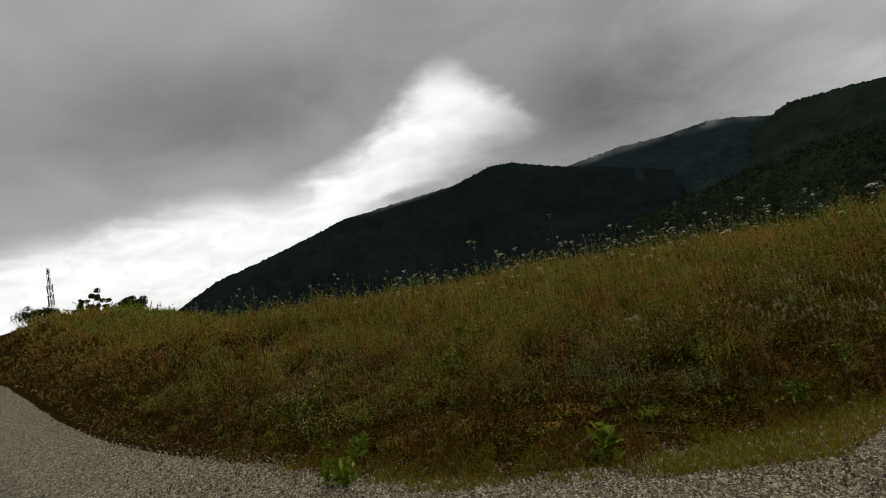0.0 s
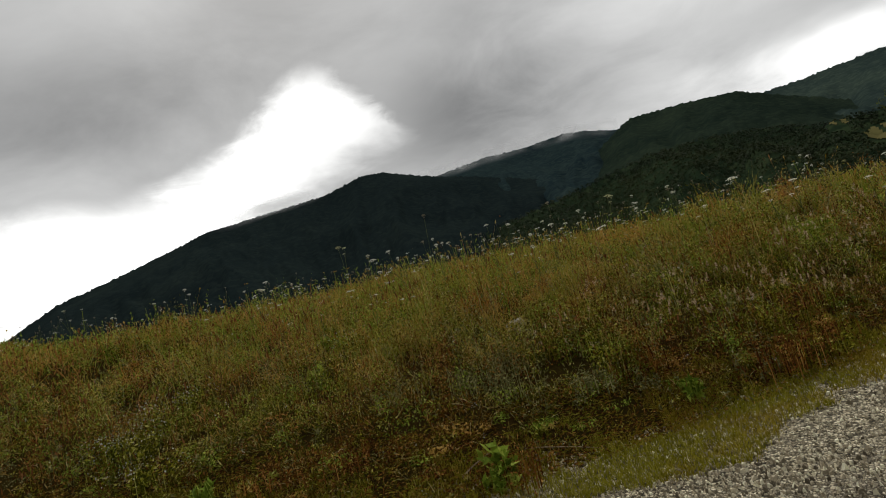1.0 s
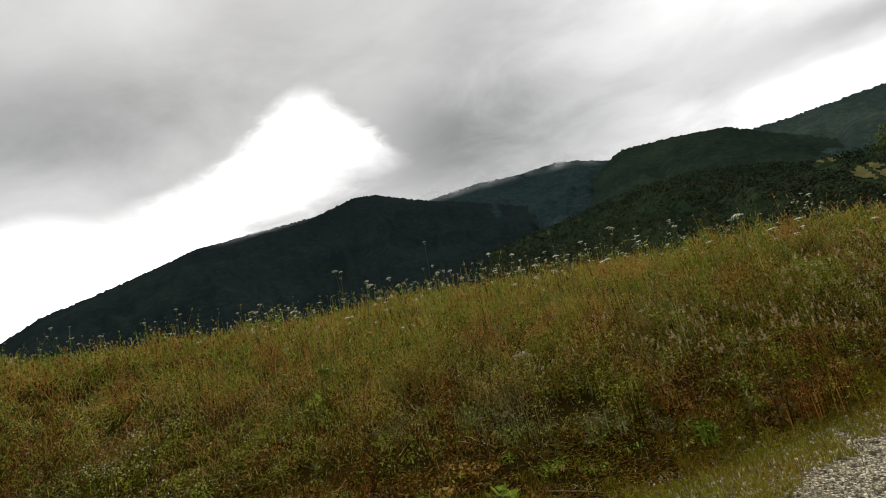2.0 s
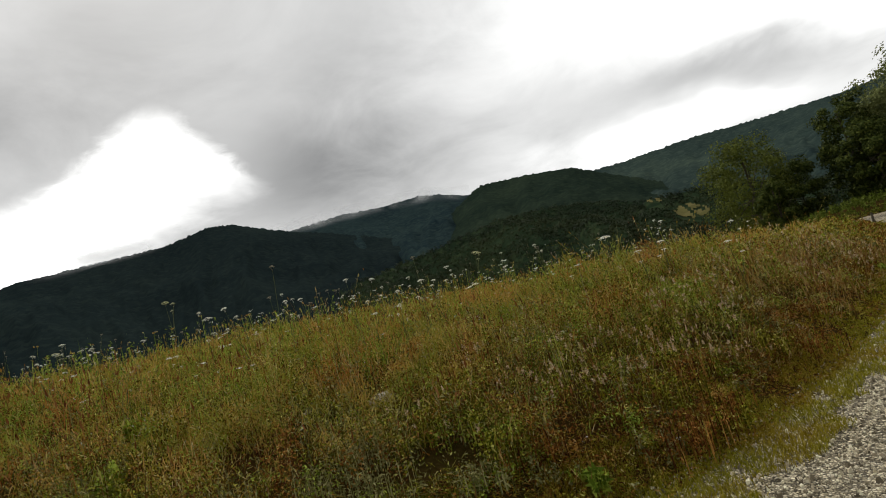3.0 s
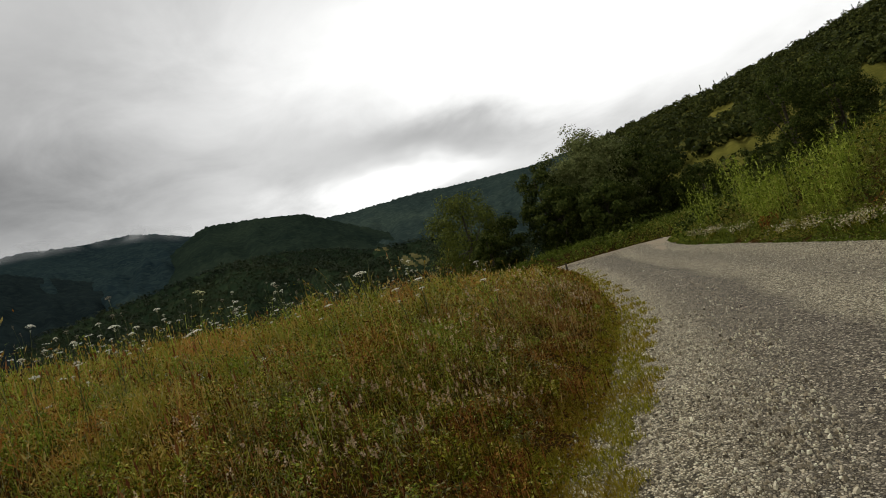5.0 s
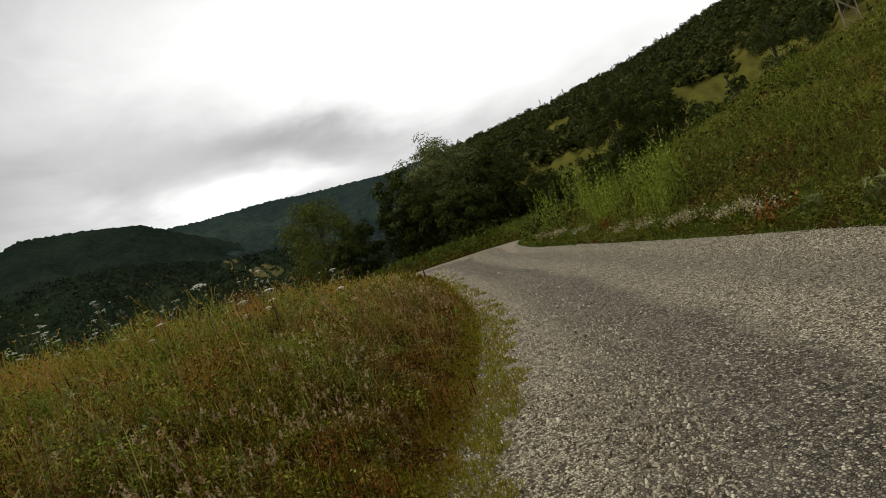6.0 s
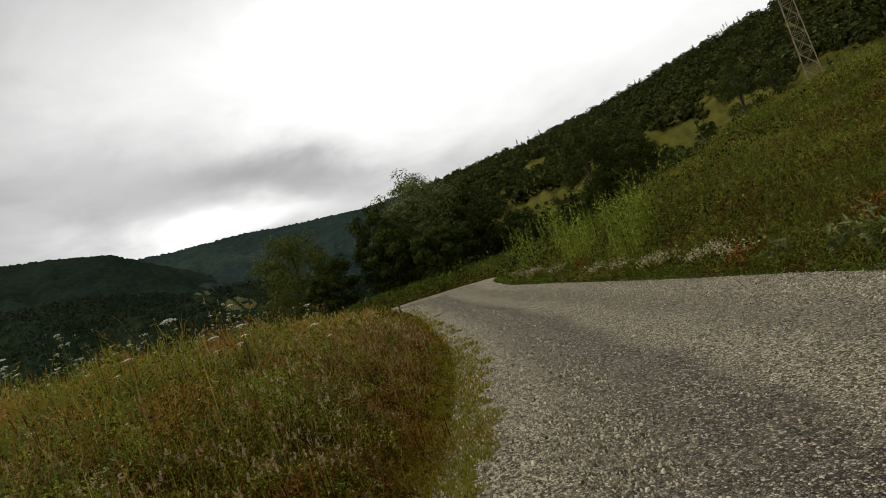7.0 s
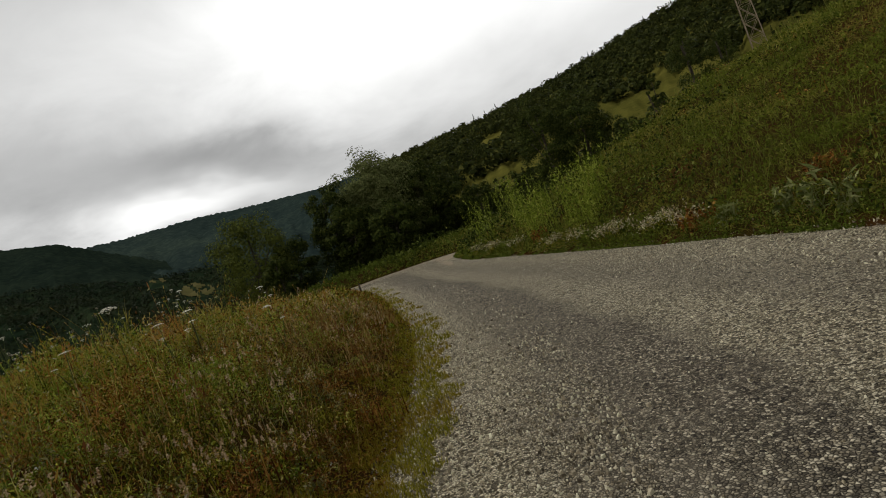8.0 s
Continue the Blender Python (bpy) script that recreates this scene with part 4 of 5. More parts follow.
def build_verge():
    """Short turf that creeps over the gravel edge."""
    line = curve_points(INNER[7:20], 20)
    seg = rng.integers(0, len(line) - 1, 230000)
    t = rng.random(len(seg))[:, None]
    q = line[seg] * (1 - t) + line[seg + 1] * t
    way = unit(line[seg + 1] - line[seg])
    normal = np.stack([-way[:, 1], way[:, 0]], 1)
    off = rng.uniform(-0.95, 0.8, len(seg))
    q = q + normal * off[:, None]
    dist = np.hypot(*(q - VIEW).T)
    wide = smooth01((q[:, 0] + 1.6) / 1.6)
    mask = 0.5 * value_noise(q[:, 0] * 2.2 + 0.6 * q[:, 1], q[:, 1] * 2.2 - 0.6 * q[:, 0], 41) + 0.5 * value_noise(q[:, 0] * 7, q[:, 1] * 7, 42)
    for ix, iy, size in TURF_ISLANDS:
        mask += 0.5 * np.exp(-((q[:, 0] - ix) ** 2 + (q[:, 1] - iy) ** 2) / size**2)
    reach = 0.14 + 0.26 * wide
    inside = np.exp(-(((off + 0.5 * reach - 0.2) / (reach + 0.28)) ** 2))
    keep = (mask * inside + rng.normal(0, 0.03, len(q)) > 0.345) & (rng.random(len(q)) < 0.8 * thinning(dist, 5, 1.4))
    q, dist = q[keep], dist[keep]
    z, _, _ = land(q[:, 0], q[:, 1])
    z = np.maximum(z, road_height(q[:, 0], q[:, 1]))
    stuff("verge_turf", "short yellow-green turf creeping over the gravel edge", "grass",
          *blades(np.column_stack([q, z]), rng.uniform(0.015, 0.075, len(q)) * rng.uniform(0.5, 1.1, len(q)), 0.0065 * np.maximum(1, dist / 4), 1.3), TURF)


def build_hill_growth():
    area = (5, 34, -6, 34)
    p, _, dout, d = scatter(720000, *area, lambda x, y, i, o, d: (o > 0.02) * (o < 22) * thinning(d, 11, 1.4) * 0.9 * (0.6 + 0.4 * (value_noise(x * 1.8, y * 1.8, 12) > 0.4)))
    high = (0.16 + 0.5 * value_noise(p[:, 0] * 0.9, p[:, 1] * 0.9, 52) ** 1.5) * (0.5 + 0.5 * smooth01(dout / 0.6))
    up = rng.normal(size=(len(p), 3)) * [1, 1, 0.5] + [0, 0, 1.1]
    length = rng.uniform(0.07, 0.20, len(p))
    start = p + np.column_stack([np.zeros((len(p), 2)), rng.random(len(p)) * np.maximum(high - 0.5 * length, 0)])
    stuff("hill_grass", "long rough green and tawny grass on the cut slope", "grass", *tangle(start, up, length, 0.0075 * np.maximum(1, d / 7) * rng.uniform(0.6, 1.6, len(p))),
          leafy("slope_grass", [(0.0, (0.03, 0.042, 0.006)), (0.45, (0.115, 0.14, 0.016)), (0.8, (0.22, 0.22, 0.035)), (1.0, (0.38, 0.34, 0.10))],
                [(0.36, (0.30, 0.23, 0.05)), (0.46, (0.10, 0.145, 0.012)), (0.53, (0.15, 0.18, 0.02)), (0.6, (0.30, 0.26, 0.05))], 0.35, 0.6))
    # tufts of long grass that catch the light, and dark bramble mounds between them
    p, _, dout, d = scatter(90000, *area, lambda x, y, i, o, d: (o > 0.15) * (o < 12) * thinning(d, 10, 1.2) * 0.8 * (value_noise(x * 0.9 + y * 0.5, y * 0.9, 57) > 0.56))
    w = np.maximum(1, d / 8)
    stuff("slope_tufts", "tufts of long pale green grass on the cut slope", "grass",
          *stalks(p, rng.uniform(0.3, 0.75, len(p)) * (0.5 + 0.5 * smooth01(dout / 1.2)), 0.0045 * w, rng.uniform(0.06, 0.16, len(p)), 0.011 * w, 0.8),
          leafy("slope_tuft", [(0.0, (0.06, 0.085, 0.010)), (0.5, (0.105, 0.135, 0.018)), (1.0, (0.20, 0.21, 0.05))]))
    p, _, dout, d = scatter(200000, *area, lambda x, y, i, o, d: (o > 0.1) * (o < 8) * thinning(d, 10, 1.2) * 0.8 * (value_noise(x * 0.55, y * 0.55, 58) > 0.62 - 0.12 * smooth01((6 - y) / 4)))
    mound = np.clip(value_noise(p[:, 0] * 0.55, p[:, 1] * 0.55, 58) - 0.48, 0, 1) * 2.4
    p[:, 2] += rng.random(len(p)) ** 0.5 * (0.12 + 0.9 * mound)
    v, f = leaf_quads(p, rng.uniform(0.04, 0.09, len(p)) * np.maximum(1, d / 12), np.array([0, 0, 0.2]), 0.6)
    stuff("brambles", "dark green bramble mounds on the cut slope", "shrubs", v, f, leafy("bramble_leaf", [(0.0, (0.016, 0.026, 0.005)), (0.5, (0.045, 0.062, 0.010)), (0.85, (0.10, 0.125, 0.022)), (1.0, (0.22, 0.24, 0.06))], through_light=0.12))
    # low green growth right at the slope's foot
    foot = curve_points(OUTER[10:21], 20)
    seg = rng.integers(0, len(foot) - 1, 30000)
    way = unit(foot[seg + 1] - foot[seg])
    off = rng.random(len(seg)) ** 1.4 * 0.9 - 0.08
    q = foot[seg] + (foot[seg + 1] - foot[seg]) * rng.random((len(seg), 1)) + np.stack([way[:, 1], -way[:, 0]], 1) * off[:, None]
    near = np.hypot(*(q - VIEW).T)
    keep = value_noise(q[:, 0] * 3, q[:, 1] * 3, 59) > 0.3
    q, off, near = q[keep], off[keep], near[keep]
    z = land(q[:, 0], q[:, 1])[0] + rng.random(len(q)) * (0.04 + 0.28 * smooth01((off + 0.08) / 0.5) * value_noise(q[:, 0] * 1.4, q[:, 1] * 1.4, 60))
    v, f = leaf_quads(np.column_stack([q, z]), rng.uniform(0.025, 0.055, len(q)) * np.maximum(1, near / 11), np.array([0, 0, 0.3]), 0.5)
    stuff("foot_herbs", "low green herbs along the foot of the cut slope", "herbs", v, f, WEED)
    p, _, dout, d = scatter(300000, *area, lambda x, y, i, o, d: (o > 0.02) * (o < 18) * thinning(d, 9, 1.3) * np.where(o < 0.8, 1.0, 0.3 + 0.5 * (value_noise(x * 0.8, y * 0.8, 55) > 0.5)))
    p[:, 2] += rng.random(len(p)) ** 0.7 * (0.18 + 0.55 * np.clip(value_noise(p[:, 0] * 0.8, p[:, 1] * 0.8, 55) - 0.5, 0, 1) * 2)
    v, f = leaf_quads(p, rng.uniform(0.03, 0.075, len(p)) * np.maximum(1, d / 12), np.array([0, 0, 0.2]), 0.5)
    stuff("hill_herbs", "green leafy herbs and brambles on the cut slope", "herbs", v, f, leafy("slope_herb", [(0.0, (0.02, 0.028, 0.004)), (0.5, (0.07, 0.09, 0.009)), (0.85, (0.16, 0.18, 0.02)), (1.0, (0.30, 0.31, 0.06))], through_light=0.15))
    p, _, dout, d = scatter(5000, *area, lambda x, y, i, o, d: (o > 0.3) * (o < 12) * (value_noise(x * 0.7, y * 0.7, 66) > 0.7) * 0.5)
    stuff("withered_hill_herbs", "rust-brown withered herbs on the cut slope", "herbs", *herbs(p, rng.uniform(0.2, 0.5, len(p)), 14, 0.05), RUST)
    # rough grass on the outer bank round the back of the bend
    p, _, dout, d = scatter(90000, -24, 8, -18, 4, lambda x, y, i, o, d: (o > 0.03) * (o < 7) * ((x < 5) | (y < -6)) * 0.35)
    stuff("outer_bank_grass", "rough green grass on the outer road bank", "grass",
          *tangle(p, rng.normal(size=(len(p), 3)) * [1, 1, 0.4] + [0, 0, 1.2], rng.uniform(0.12, 0.32, len(p)), rng.uniform(0.012, 0.03, len(p))), WEED)
    # the far verge beyond the bend
    p, _, dout, d = scatter(60000, 4, 34, 28, 50, lambda x, y, i, o, d: (o > 0.1) * (o < 9) * 0.7)
    stuff("far_verge_herbs", "green tall herbs on the far verge under the trees", "herbs", *herbs(p[:1300], rng.uniform(0.15, 0.5, 1300), 14, 0.16, 0.9), WEED)


build_meadow()
build_verge()
build_hill_growth()


# ---- loose stones ----
STONE = leafy("limestone_chip", [(0.0, (0.091, 0.0762, 0.0549)), (0.3, (0.247, 0.2096, 0.1464)), (0.65, (0.494, 0.4255, 0.305)), (1.0, (0.85, 0.8128, 0.61))], through_light=0.0, rough=0.9)


def build_stones():
    def strip(line, count, lo, hi, power, sign):
        seg = rng.integers(0, len(line) - 1, count)
        t = rng.random(count)[:, None]
        way = unit(line[seg + 1] - line[seg])
        off = lo + (hi - lo) * rng.random(count) ** power
        return line[seg] * (1 - t) + line[seg + 1] * t + np.stack([way[:, 1], -way[:, 0]], 1) * (off * sign)[:, None]

    inner, outer = curve_points(INNER[5:20], 20), curve_points(OUTER[10:21], 20)
    beds = [(strip(curve_points(INNER[2:11], 20), 9000, -0.22, 0.3, 1.0, 1), -3.95), (strip(inner, 42000, -0.1, 1.7, 1.2, 1), -3.95), (strip(inner, 14000, 1.2, 5.4, 1.0, 1), -4.3), (strip(outer, 10000, -0.1, 1.4, 1.3, -1), -3.9)]
    q = np.vstack([b[0] for b in beds])
    mean = np.concatenate([np.full(len(b[0]), b[1]) for b in beds])
    d = np.hypot(*(q - VIEW).T)
    turfed = (edges(q[:, 0], q[:, 1])[0] > -0.4 * smooth01((q[:, 0] + 1.0) / 1.6)) & (edges(q[:, 0], q[:, 1])[1] < 0)
    keep = (rng.random(len(q)) < thinning(d, 5.0, 1.5)) & (~turfed | (rng.random(len(q)) < 0.65))
    q, mean = q[keep], mean[keep]
    n = len(q)
    z, _, _ = land(q[:, 0], q[:, 1])
    z = np.maximum(z, road_height(q[:, 0], q[:, 1]) + 0.004)
    size = np.exp(rng.normal(mean, 0.36)).clip(0.008, 0.045)
    # a chip: a crooked four-sided foot, a smaller tilted top face, set into the ground
    a = np.arange(4) * 1.5708 + rng.uniform(-0.45, 0.45, (n, 4)) + rng.uniform(0, 6.28, (n, 1))
    long = rng.uniform(0.6, 1.0, (n, 1))
    rad = size[:, None] * 0.5 * rng.uniform(0.75, 1.15, (n, 4))
    turn = rng.uniform(0, 6.28, n)
    lx, ly = np.cos(a) * rad, np.sin(a) * rad * long
    ct, st = np.cos(turn)[:, None], np.sin(turn)[:, None]
    foot = np.stack([lx * ct - ly * st, lx * st + ly * ct, np.full((n, 4), -0.12) * size[:, None]], -1)
    high = (size * rng.uniform(0.28, 0.6, n))[:, None]
    tip = foot[..., 0] * rng.normal(0, 0.3, (n, 1)) + foot[..., 1] * rng.normal(0, 0.3, (n, 1))
    cap = np.stack([foot[..., 0] * 0.62, foot[..., 1] * 0.62, high + tip], -1)
    v = np.concatenate([foot, cap], 1) + np.column_stack([q, z])[:, None]
    sides = np.array([(k, (k + 1) % 4, 4 + (k + 1) % 4) for k in range(4)] + [(k, 4 + (k + 1) % 4, 4 + k) for k in range(4)] + [(4, 5, 6), (4, 6, 7)])
    f = (sides[None] + (np.arange(n) * 8)[:, None, None]).reshape(-1, 3)
    stuff("gravel", "loose pale limestone chippings along the road edge", "gravel", v.reshape(-1, 3), f, STONE)


build_stones()


# ---- trees ----
BARK = plain("bark", (0.09, 0.075, 0.055), 0.95, vary=0.4, scale=12)
TREE_LEAF = leafy("tree_leaf", [(0.0, (0.026, 0.0377, 0.0084)), (0.5, (0.0442, 0.0598, 0.012)), (0.85, (0.0728, 0.0884, 0.018)), (1.0, (0.117, 0.13, 0.0288))], through_light=0.12)
PALE_LEAF = leafy("pale_leaf", [(0.0, (0.099, 0.115, 0.0383)), (0.5, (0.154, 0.172, 0.0592)), (1.0, (0.234, 0.252, 0.0958))])
LIGHT_LEAF = leafy("light_leaf", [(0.0, (0.066, 0.0836, 0.0147)), (0.5, (0.101, 0.119, 0.021)), (1.0, (0.154, 0.171, 0.0357))])
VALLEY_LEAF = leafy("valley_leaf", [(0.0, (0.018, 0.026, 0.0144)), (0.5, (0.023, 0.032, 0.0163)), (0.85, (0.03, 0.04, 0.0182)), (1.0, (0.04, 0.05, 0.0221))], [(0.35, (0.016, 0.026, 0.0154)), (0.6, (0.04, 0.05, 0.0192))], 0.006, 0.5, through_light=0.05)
FOREST_LEAF = leafy("forest_leaf", [(0.0, (0.0157, 0.0211, 0.00572)), (0.5, (0.0419, 0.0491, 0.0114)), (0.85, (0.0786, 0.0842, 0.0186)), (1.0, (0.14, 0.133, 0.0315))], [(0.35, (0.021, 0.0309, 0.01)), (0.6, (0.0559, 0.0674, 0.0157))], 0.02, 0.4)


def tube(bm, points, radii, sides=7):
    """A tapered round branch through points."""
    rings = []
    for i, (p, r) in enumerate(zip(points, radii)):
        d = (Vector(points[min(i + 1, len(points) - 1)]) - Vector(points[max(i - 1, 0)])).normalized()
        u = d.orthogonal().normalized()
        w = d.cross(u)
        rings.append([bm.verts.new(Vector(p) + (u * math.cos(a) + w * math.sin(a)) * r) for a in (2 * math.pi * k / sides for k in range(sides))])
    for a, b in zip(rings, rings[1:]):
        for k in range(sides):
            bm.faces.new((a[k], a[(k + 1) % sides], b[(k + 1) % sides], b[k]))
    bm.faces.new(rings[-1])
    bm.faces.new(rings[0][::-1])


def build_tree(x, y, z, height, width, label, leaf=None, clumps=90, leaves=130, leaf_size=0.155, skirt=0.12, name="tree"):
    """A tapered trunk with limbs under a crown of many leaf clumps, open in places."""
    thing = new(name)
    thing.matrix_world = pose(x, y, z)
    tagged(thing, label, "tree", "trees beside the road")
    c = np.array([0, 0, height * (0.5 + skirt / 2)])
    half = np.array([width / 2, width / 2, height * (0.5 - skirt / 2)])
    v = unit(rng.normal(size=(clumps, 3)))
    rad = rng.uniform(0.45, 1.0, clumps) ** 0.6
    spots = c + v * half * rad[:, None] * (1 + 0.08 * np.clip(rng.normal(size=(clumps, 1)), -1.2, 1.2))
    spots[:, 2] = np.maximum(spots[:, 2], height * skirt * 0.6)
    bm = bmesh.new()
    lean = rng.normal(size=2) * 0.04 * height
    tube(bm, [(0, 0, -0.3), (lean[0] * 0.3, lean[1] * 0.3, height * 0.3), (lean[0], lean[1], height * 0.85)], [0.035 * height * 0.55, 0.024 * height * 0.55, 0.008 * height])
    trunk = part("trunk", bm, BARK, thing)
    for k in rng.choice(len(spots), 9, replace=False):
        t = rng.uniform(0.2, 0.6)
        start = Vector((lean[0] * t, lean[1] * t, height * t))
        end = Vector(spots[k])
        limb = bmesh.new()
        tube(limb, [start, start.lerp(end, 0.5) + Vector((0, 0, 0.03 * height)), end], [0.010 * height * 0.6, 0.007 * height * 0.6, 0.003 * height], 5)
        part("limb", limb, BARK, trunk)
    size = np.repeat(rng.uniform(0.10, 0.17, len(spots)) * width, leaves)[:, None]
    shell = unit(rng.normal(size=(len(spots) * leaves, 3)) + [0, 0, 0.35]) * rng.uniform(0.55, 1.1, (len(spots) * leaves, 1))
    pts = np.repeat(spots, leaves, 0) + shell * size * [1.0, 1.0, 0.8]
    skin = unit(shell) + 0.6 * unit((pts - c) / half)
    lv, lf = leaf_quads(pts, rng.uniform(0.6, 1.5, len(pts)) * leaf_size, None, 0.7, skin)
    crown = np_mesh("crown", lv, lf, leaf or TREE_LEAF)
    crown.parent = thing
    return thing


def at_az(az, dist):
    return dist * math.sin(radians(az)), dist * math.cos(radians(az))


def stand(az, dist):
    x, y = at_az(az, dist)
    if az < -60:
        x, y = x + 1.4, y - 2.5
    return x, y, float(land(np.array([x]), np.array([y]))[0][0])


def grow(az, dist, top_el, width, label, sink=0.0, **more):
    """A tree on the ground whose top reaches the elevation that is known of it."""
    x, y, z = stand(az, dist)
    z -= sink
    return build_tree(x, y, z, 1.6 + math.tan(radians(top_el)) * dist - z, width, label, **more)


grow(11.8, 47, 9.0, 6.4, "feathery light green tree at the edge of the drop", leaf=LIGHT_LEAF, clumps=110, skirt=0.05)
grow(15.2, 47, 6.0, 3.6, "low dark green bush beside the trees", clumps=50, skirt=0.0)
grow(13.4, 43, 4.9, 2.6, "rounded dark green bush below the trees", clumps=40, skirt=0.0)
grow(19.8, 46, 10.1, 3.8, "dense dark green broadleaf tree", clumps=95, skirt=0.02)
grow(24.0, 47, 11.3, 5.6, "tall broadleaf tree with a thin ragged top", leaf=PALE_LEAF, clumps=170, skirt=0.0)
grow(26.0, 47, 10.5, 6.0, "broad grey-green tree in the middle of the clump", leaf=PALE_LEAF, clumps=200, leaves=170, leaf_size=0.14, skirt=0.0)
grow(21.0, 44, 7.6, 4.0, "dense dark green broadleaf tree", clumps=80, skirt=0.0)
grow(28.6, 46, 9.3, 4.0, "broad dark green tree beyond the road", clumps=110, skirt=0.03)
grow(25.2, 42, 6.4, 3.8, "dense green bush in front of the trees", clumps=70, skirt=0.0)
grow(31.2, 47, 6.4, 3.6, "green bush where the trees end", clumps=60, skirt=0.0)
grow(33.6, 50, 5.2, 3.2, "low green bush where the trees end", clumps=50, skirt=0.0)
grow(41.2, 58, 10.3, 5.0, "dark green tree on the slope above the road", clumps=130, skirt=0.03)
grow(44.6, 58, 9.2, 5.4, "dark green tree on the slope above the road", clumps=130, skirt=0.03)
grow(38.2, 54, 4.6, 3.0, "dark green bush on the slope", clumps=50, skirt=0.0)
grow(48.6, 66, 6.2, 3.0, "dark green bush on the slope", clumps=50, skirt=0.0)
grow(55.2, 74, 10.9, 5.2, "dark green tree near the pylon", clumps=80, skirt=0.05)
grow(57.6, 76, 9.9, 5.0, "dark green tree near the pylon", clumps=70, skirt=0.05)
grow(51.9, 70, 8.1, 2.2, "slender green tree on the slope", clumps=40, skirt=0.1)
grow(-75.5, 72, 10.1, 2.4, "small dark tree on the skyline", clumps=50, skirt=0.0)
grow(-76.6, 72, 9.1, 2.0, "small dark bush on the skyline", clumps=36, skirt=0.0)
grow(-79.6, 74, 9.0, 4.2, "low dark hedge bush on the skyline", clumps=50, skirt=0.0)
grow(-72.9, 55, 8.9, 2.6, "low green bush on the skyline", clumps=46, skirt=0.0)


def crowns(name, label, spots, height, width, per, leaf, conifer, mat, lobes=1, flat=0.3):
    """Tree crowns as shells of leaf clumps: rounded heads of several lobes, or pointed cones."""
    m = len(spots)
    pointed = rng.random(m) < conifer
    h = rng.uniform(*height, m) * np.where(pointed, 1.25, 1.0)
    w = rng.uniform(*width, m) / 2 * np.where(pointed, 0.45, 1.0)
    v = unit(rng.normal(size=(m, per, 3)) + [0, 0, 0.25])
    t = rng.random((m, per))
    shift = unit(rng.normal(size=(m, lobes, 3))) * [0.42, 0.42, 0.28]
    which = shift[np.arange(m)[:, None], rng.integers(0, lobes, (m, per))] if lobes > 1 else np.zeros((m, per, 3))
    round_ = (which + v * (0.62 if lobes > 1 else 1.0) * rng.uniform(0.8, 1.06, (m, per, 1))) * np.stack([w, w, h * 0.5], 1)[:, None] + np.stack([0 * h, 0 * h, h * 0.5], 1)[:, None]
    cone = np.stack([v[..., 0] * w[:, None] * (1 - t), v[..., 1] * w[:, None] * (1 - t), t * h[:, None]], -1)
    pts = np.where(pointed[:, None, None], cone, round_) + spots[:, None]
    lv, lf = leaf_quads(pts.reshape(-1, 3), rng.uniform(0.6, 1.4, m * per) * np.repeat(w, per) * leaf, None, 0.8, (v + [0, 0, flat]).reshape(-1, 3))
    return stuff(name, label, "forest", lv, lf, mat)


def slope_points(ob):
    """The points of a slope, with azimuth, elevation and distance as seen from the bend."""
    co = np.empty(len(ob.data.vertices) * 3, np.float32)
    ob.data.vertices.foreach_get("co", co)
    co = co.reshape(-1, 3)
    r = np.hypot(co[:, 0], co[:, 1])
    return co, np.degrees(np.arctan2(co[:, 0], co[:, 1])), np.degrees(np.arctan2(co[:, 2] - 1.6, r)), r


def build_forest():
    """The wood on the hillside: crowns of leaf clumps, with clearings left open."""
    co, az, el, r = slope_points(hill)
    n = value_noise(co[:, 0] * 0.02, co[:, 1] * 0.02, 71) - 0.5
    away = el - np.interp(az, [44, 46, 54, 60], [5.6, 6.3, 6.6, 6.6])
    strip = (away < 0.7 + 0.6 * n) & (away > -2.4) & (az > 44.5)
    away = el - np.interp(az, [31, 33.5, 39, 44], [3.8, 4.6, 4.9, 5.2])
    field = (away < 0.8 + 0.6 * n) & (away > -3.0) & (az > 32) & (az < 45)
    glade = np.hypot((az - 37) / 1.8, (el - 7.9) / 0.75) < 1
    chance = np.where(strip | field | glade, 0.003, 0.62) * np.clip((r / 560) ** 1.3, 0.06, 1) * (az < 74) * (r < 563) * np.where(az < 26, 0.3, 1)
    pick = co[rng.random(len(co)) < chance * 0.5]
    pick = pick + rng.uniform(-2.0, 2.0, pick.shape) * [1, 1, 0] - [0, 0, 0.8]
    crowns("hillside_wood", "mixed broadleaf and conifer wood covering the hillside", pick, (5.5, 10.5), (6.5, 11.0), 80, 0.42, 0.12, FOREST_LEAF, lobes=5)
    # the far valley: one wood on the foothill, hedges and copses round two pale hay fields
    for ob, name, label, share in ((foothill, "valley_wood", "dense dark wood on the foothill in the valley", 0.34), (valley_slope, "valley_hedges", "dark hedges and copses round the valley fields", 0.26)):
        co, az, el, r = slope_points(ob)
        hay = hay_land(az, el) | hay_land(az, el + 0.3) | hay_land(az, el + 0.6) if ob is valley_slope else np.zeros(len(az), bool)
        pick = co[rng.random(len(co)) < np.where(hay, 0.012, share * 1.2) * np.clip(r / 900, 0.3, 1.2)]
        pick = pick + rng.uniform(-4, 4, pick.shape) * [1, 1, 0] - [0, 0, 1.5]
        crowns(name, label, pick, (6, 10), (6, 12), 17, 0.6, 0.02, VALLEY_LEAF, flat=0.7)


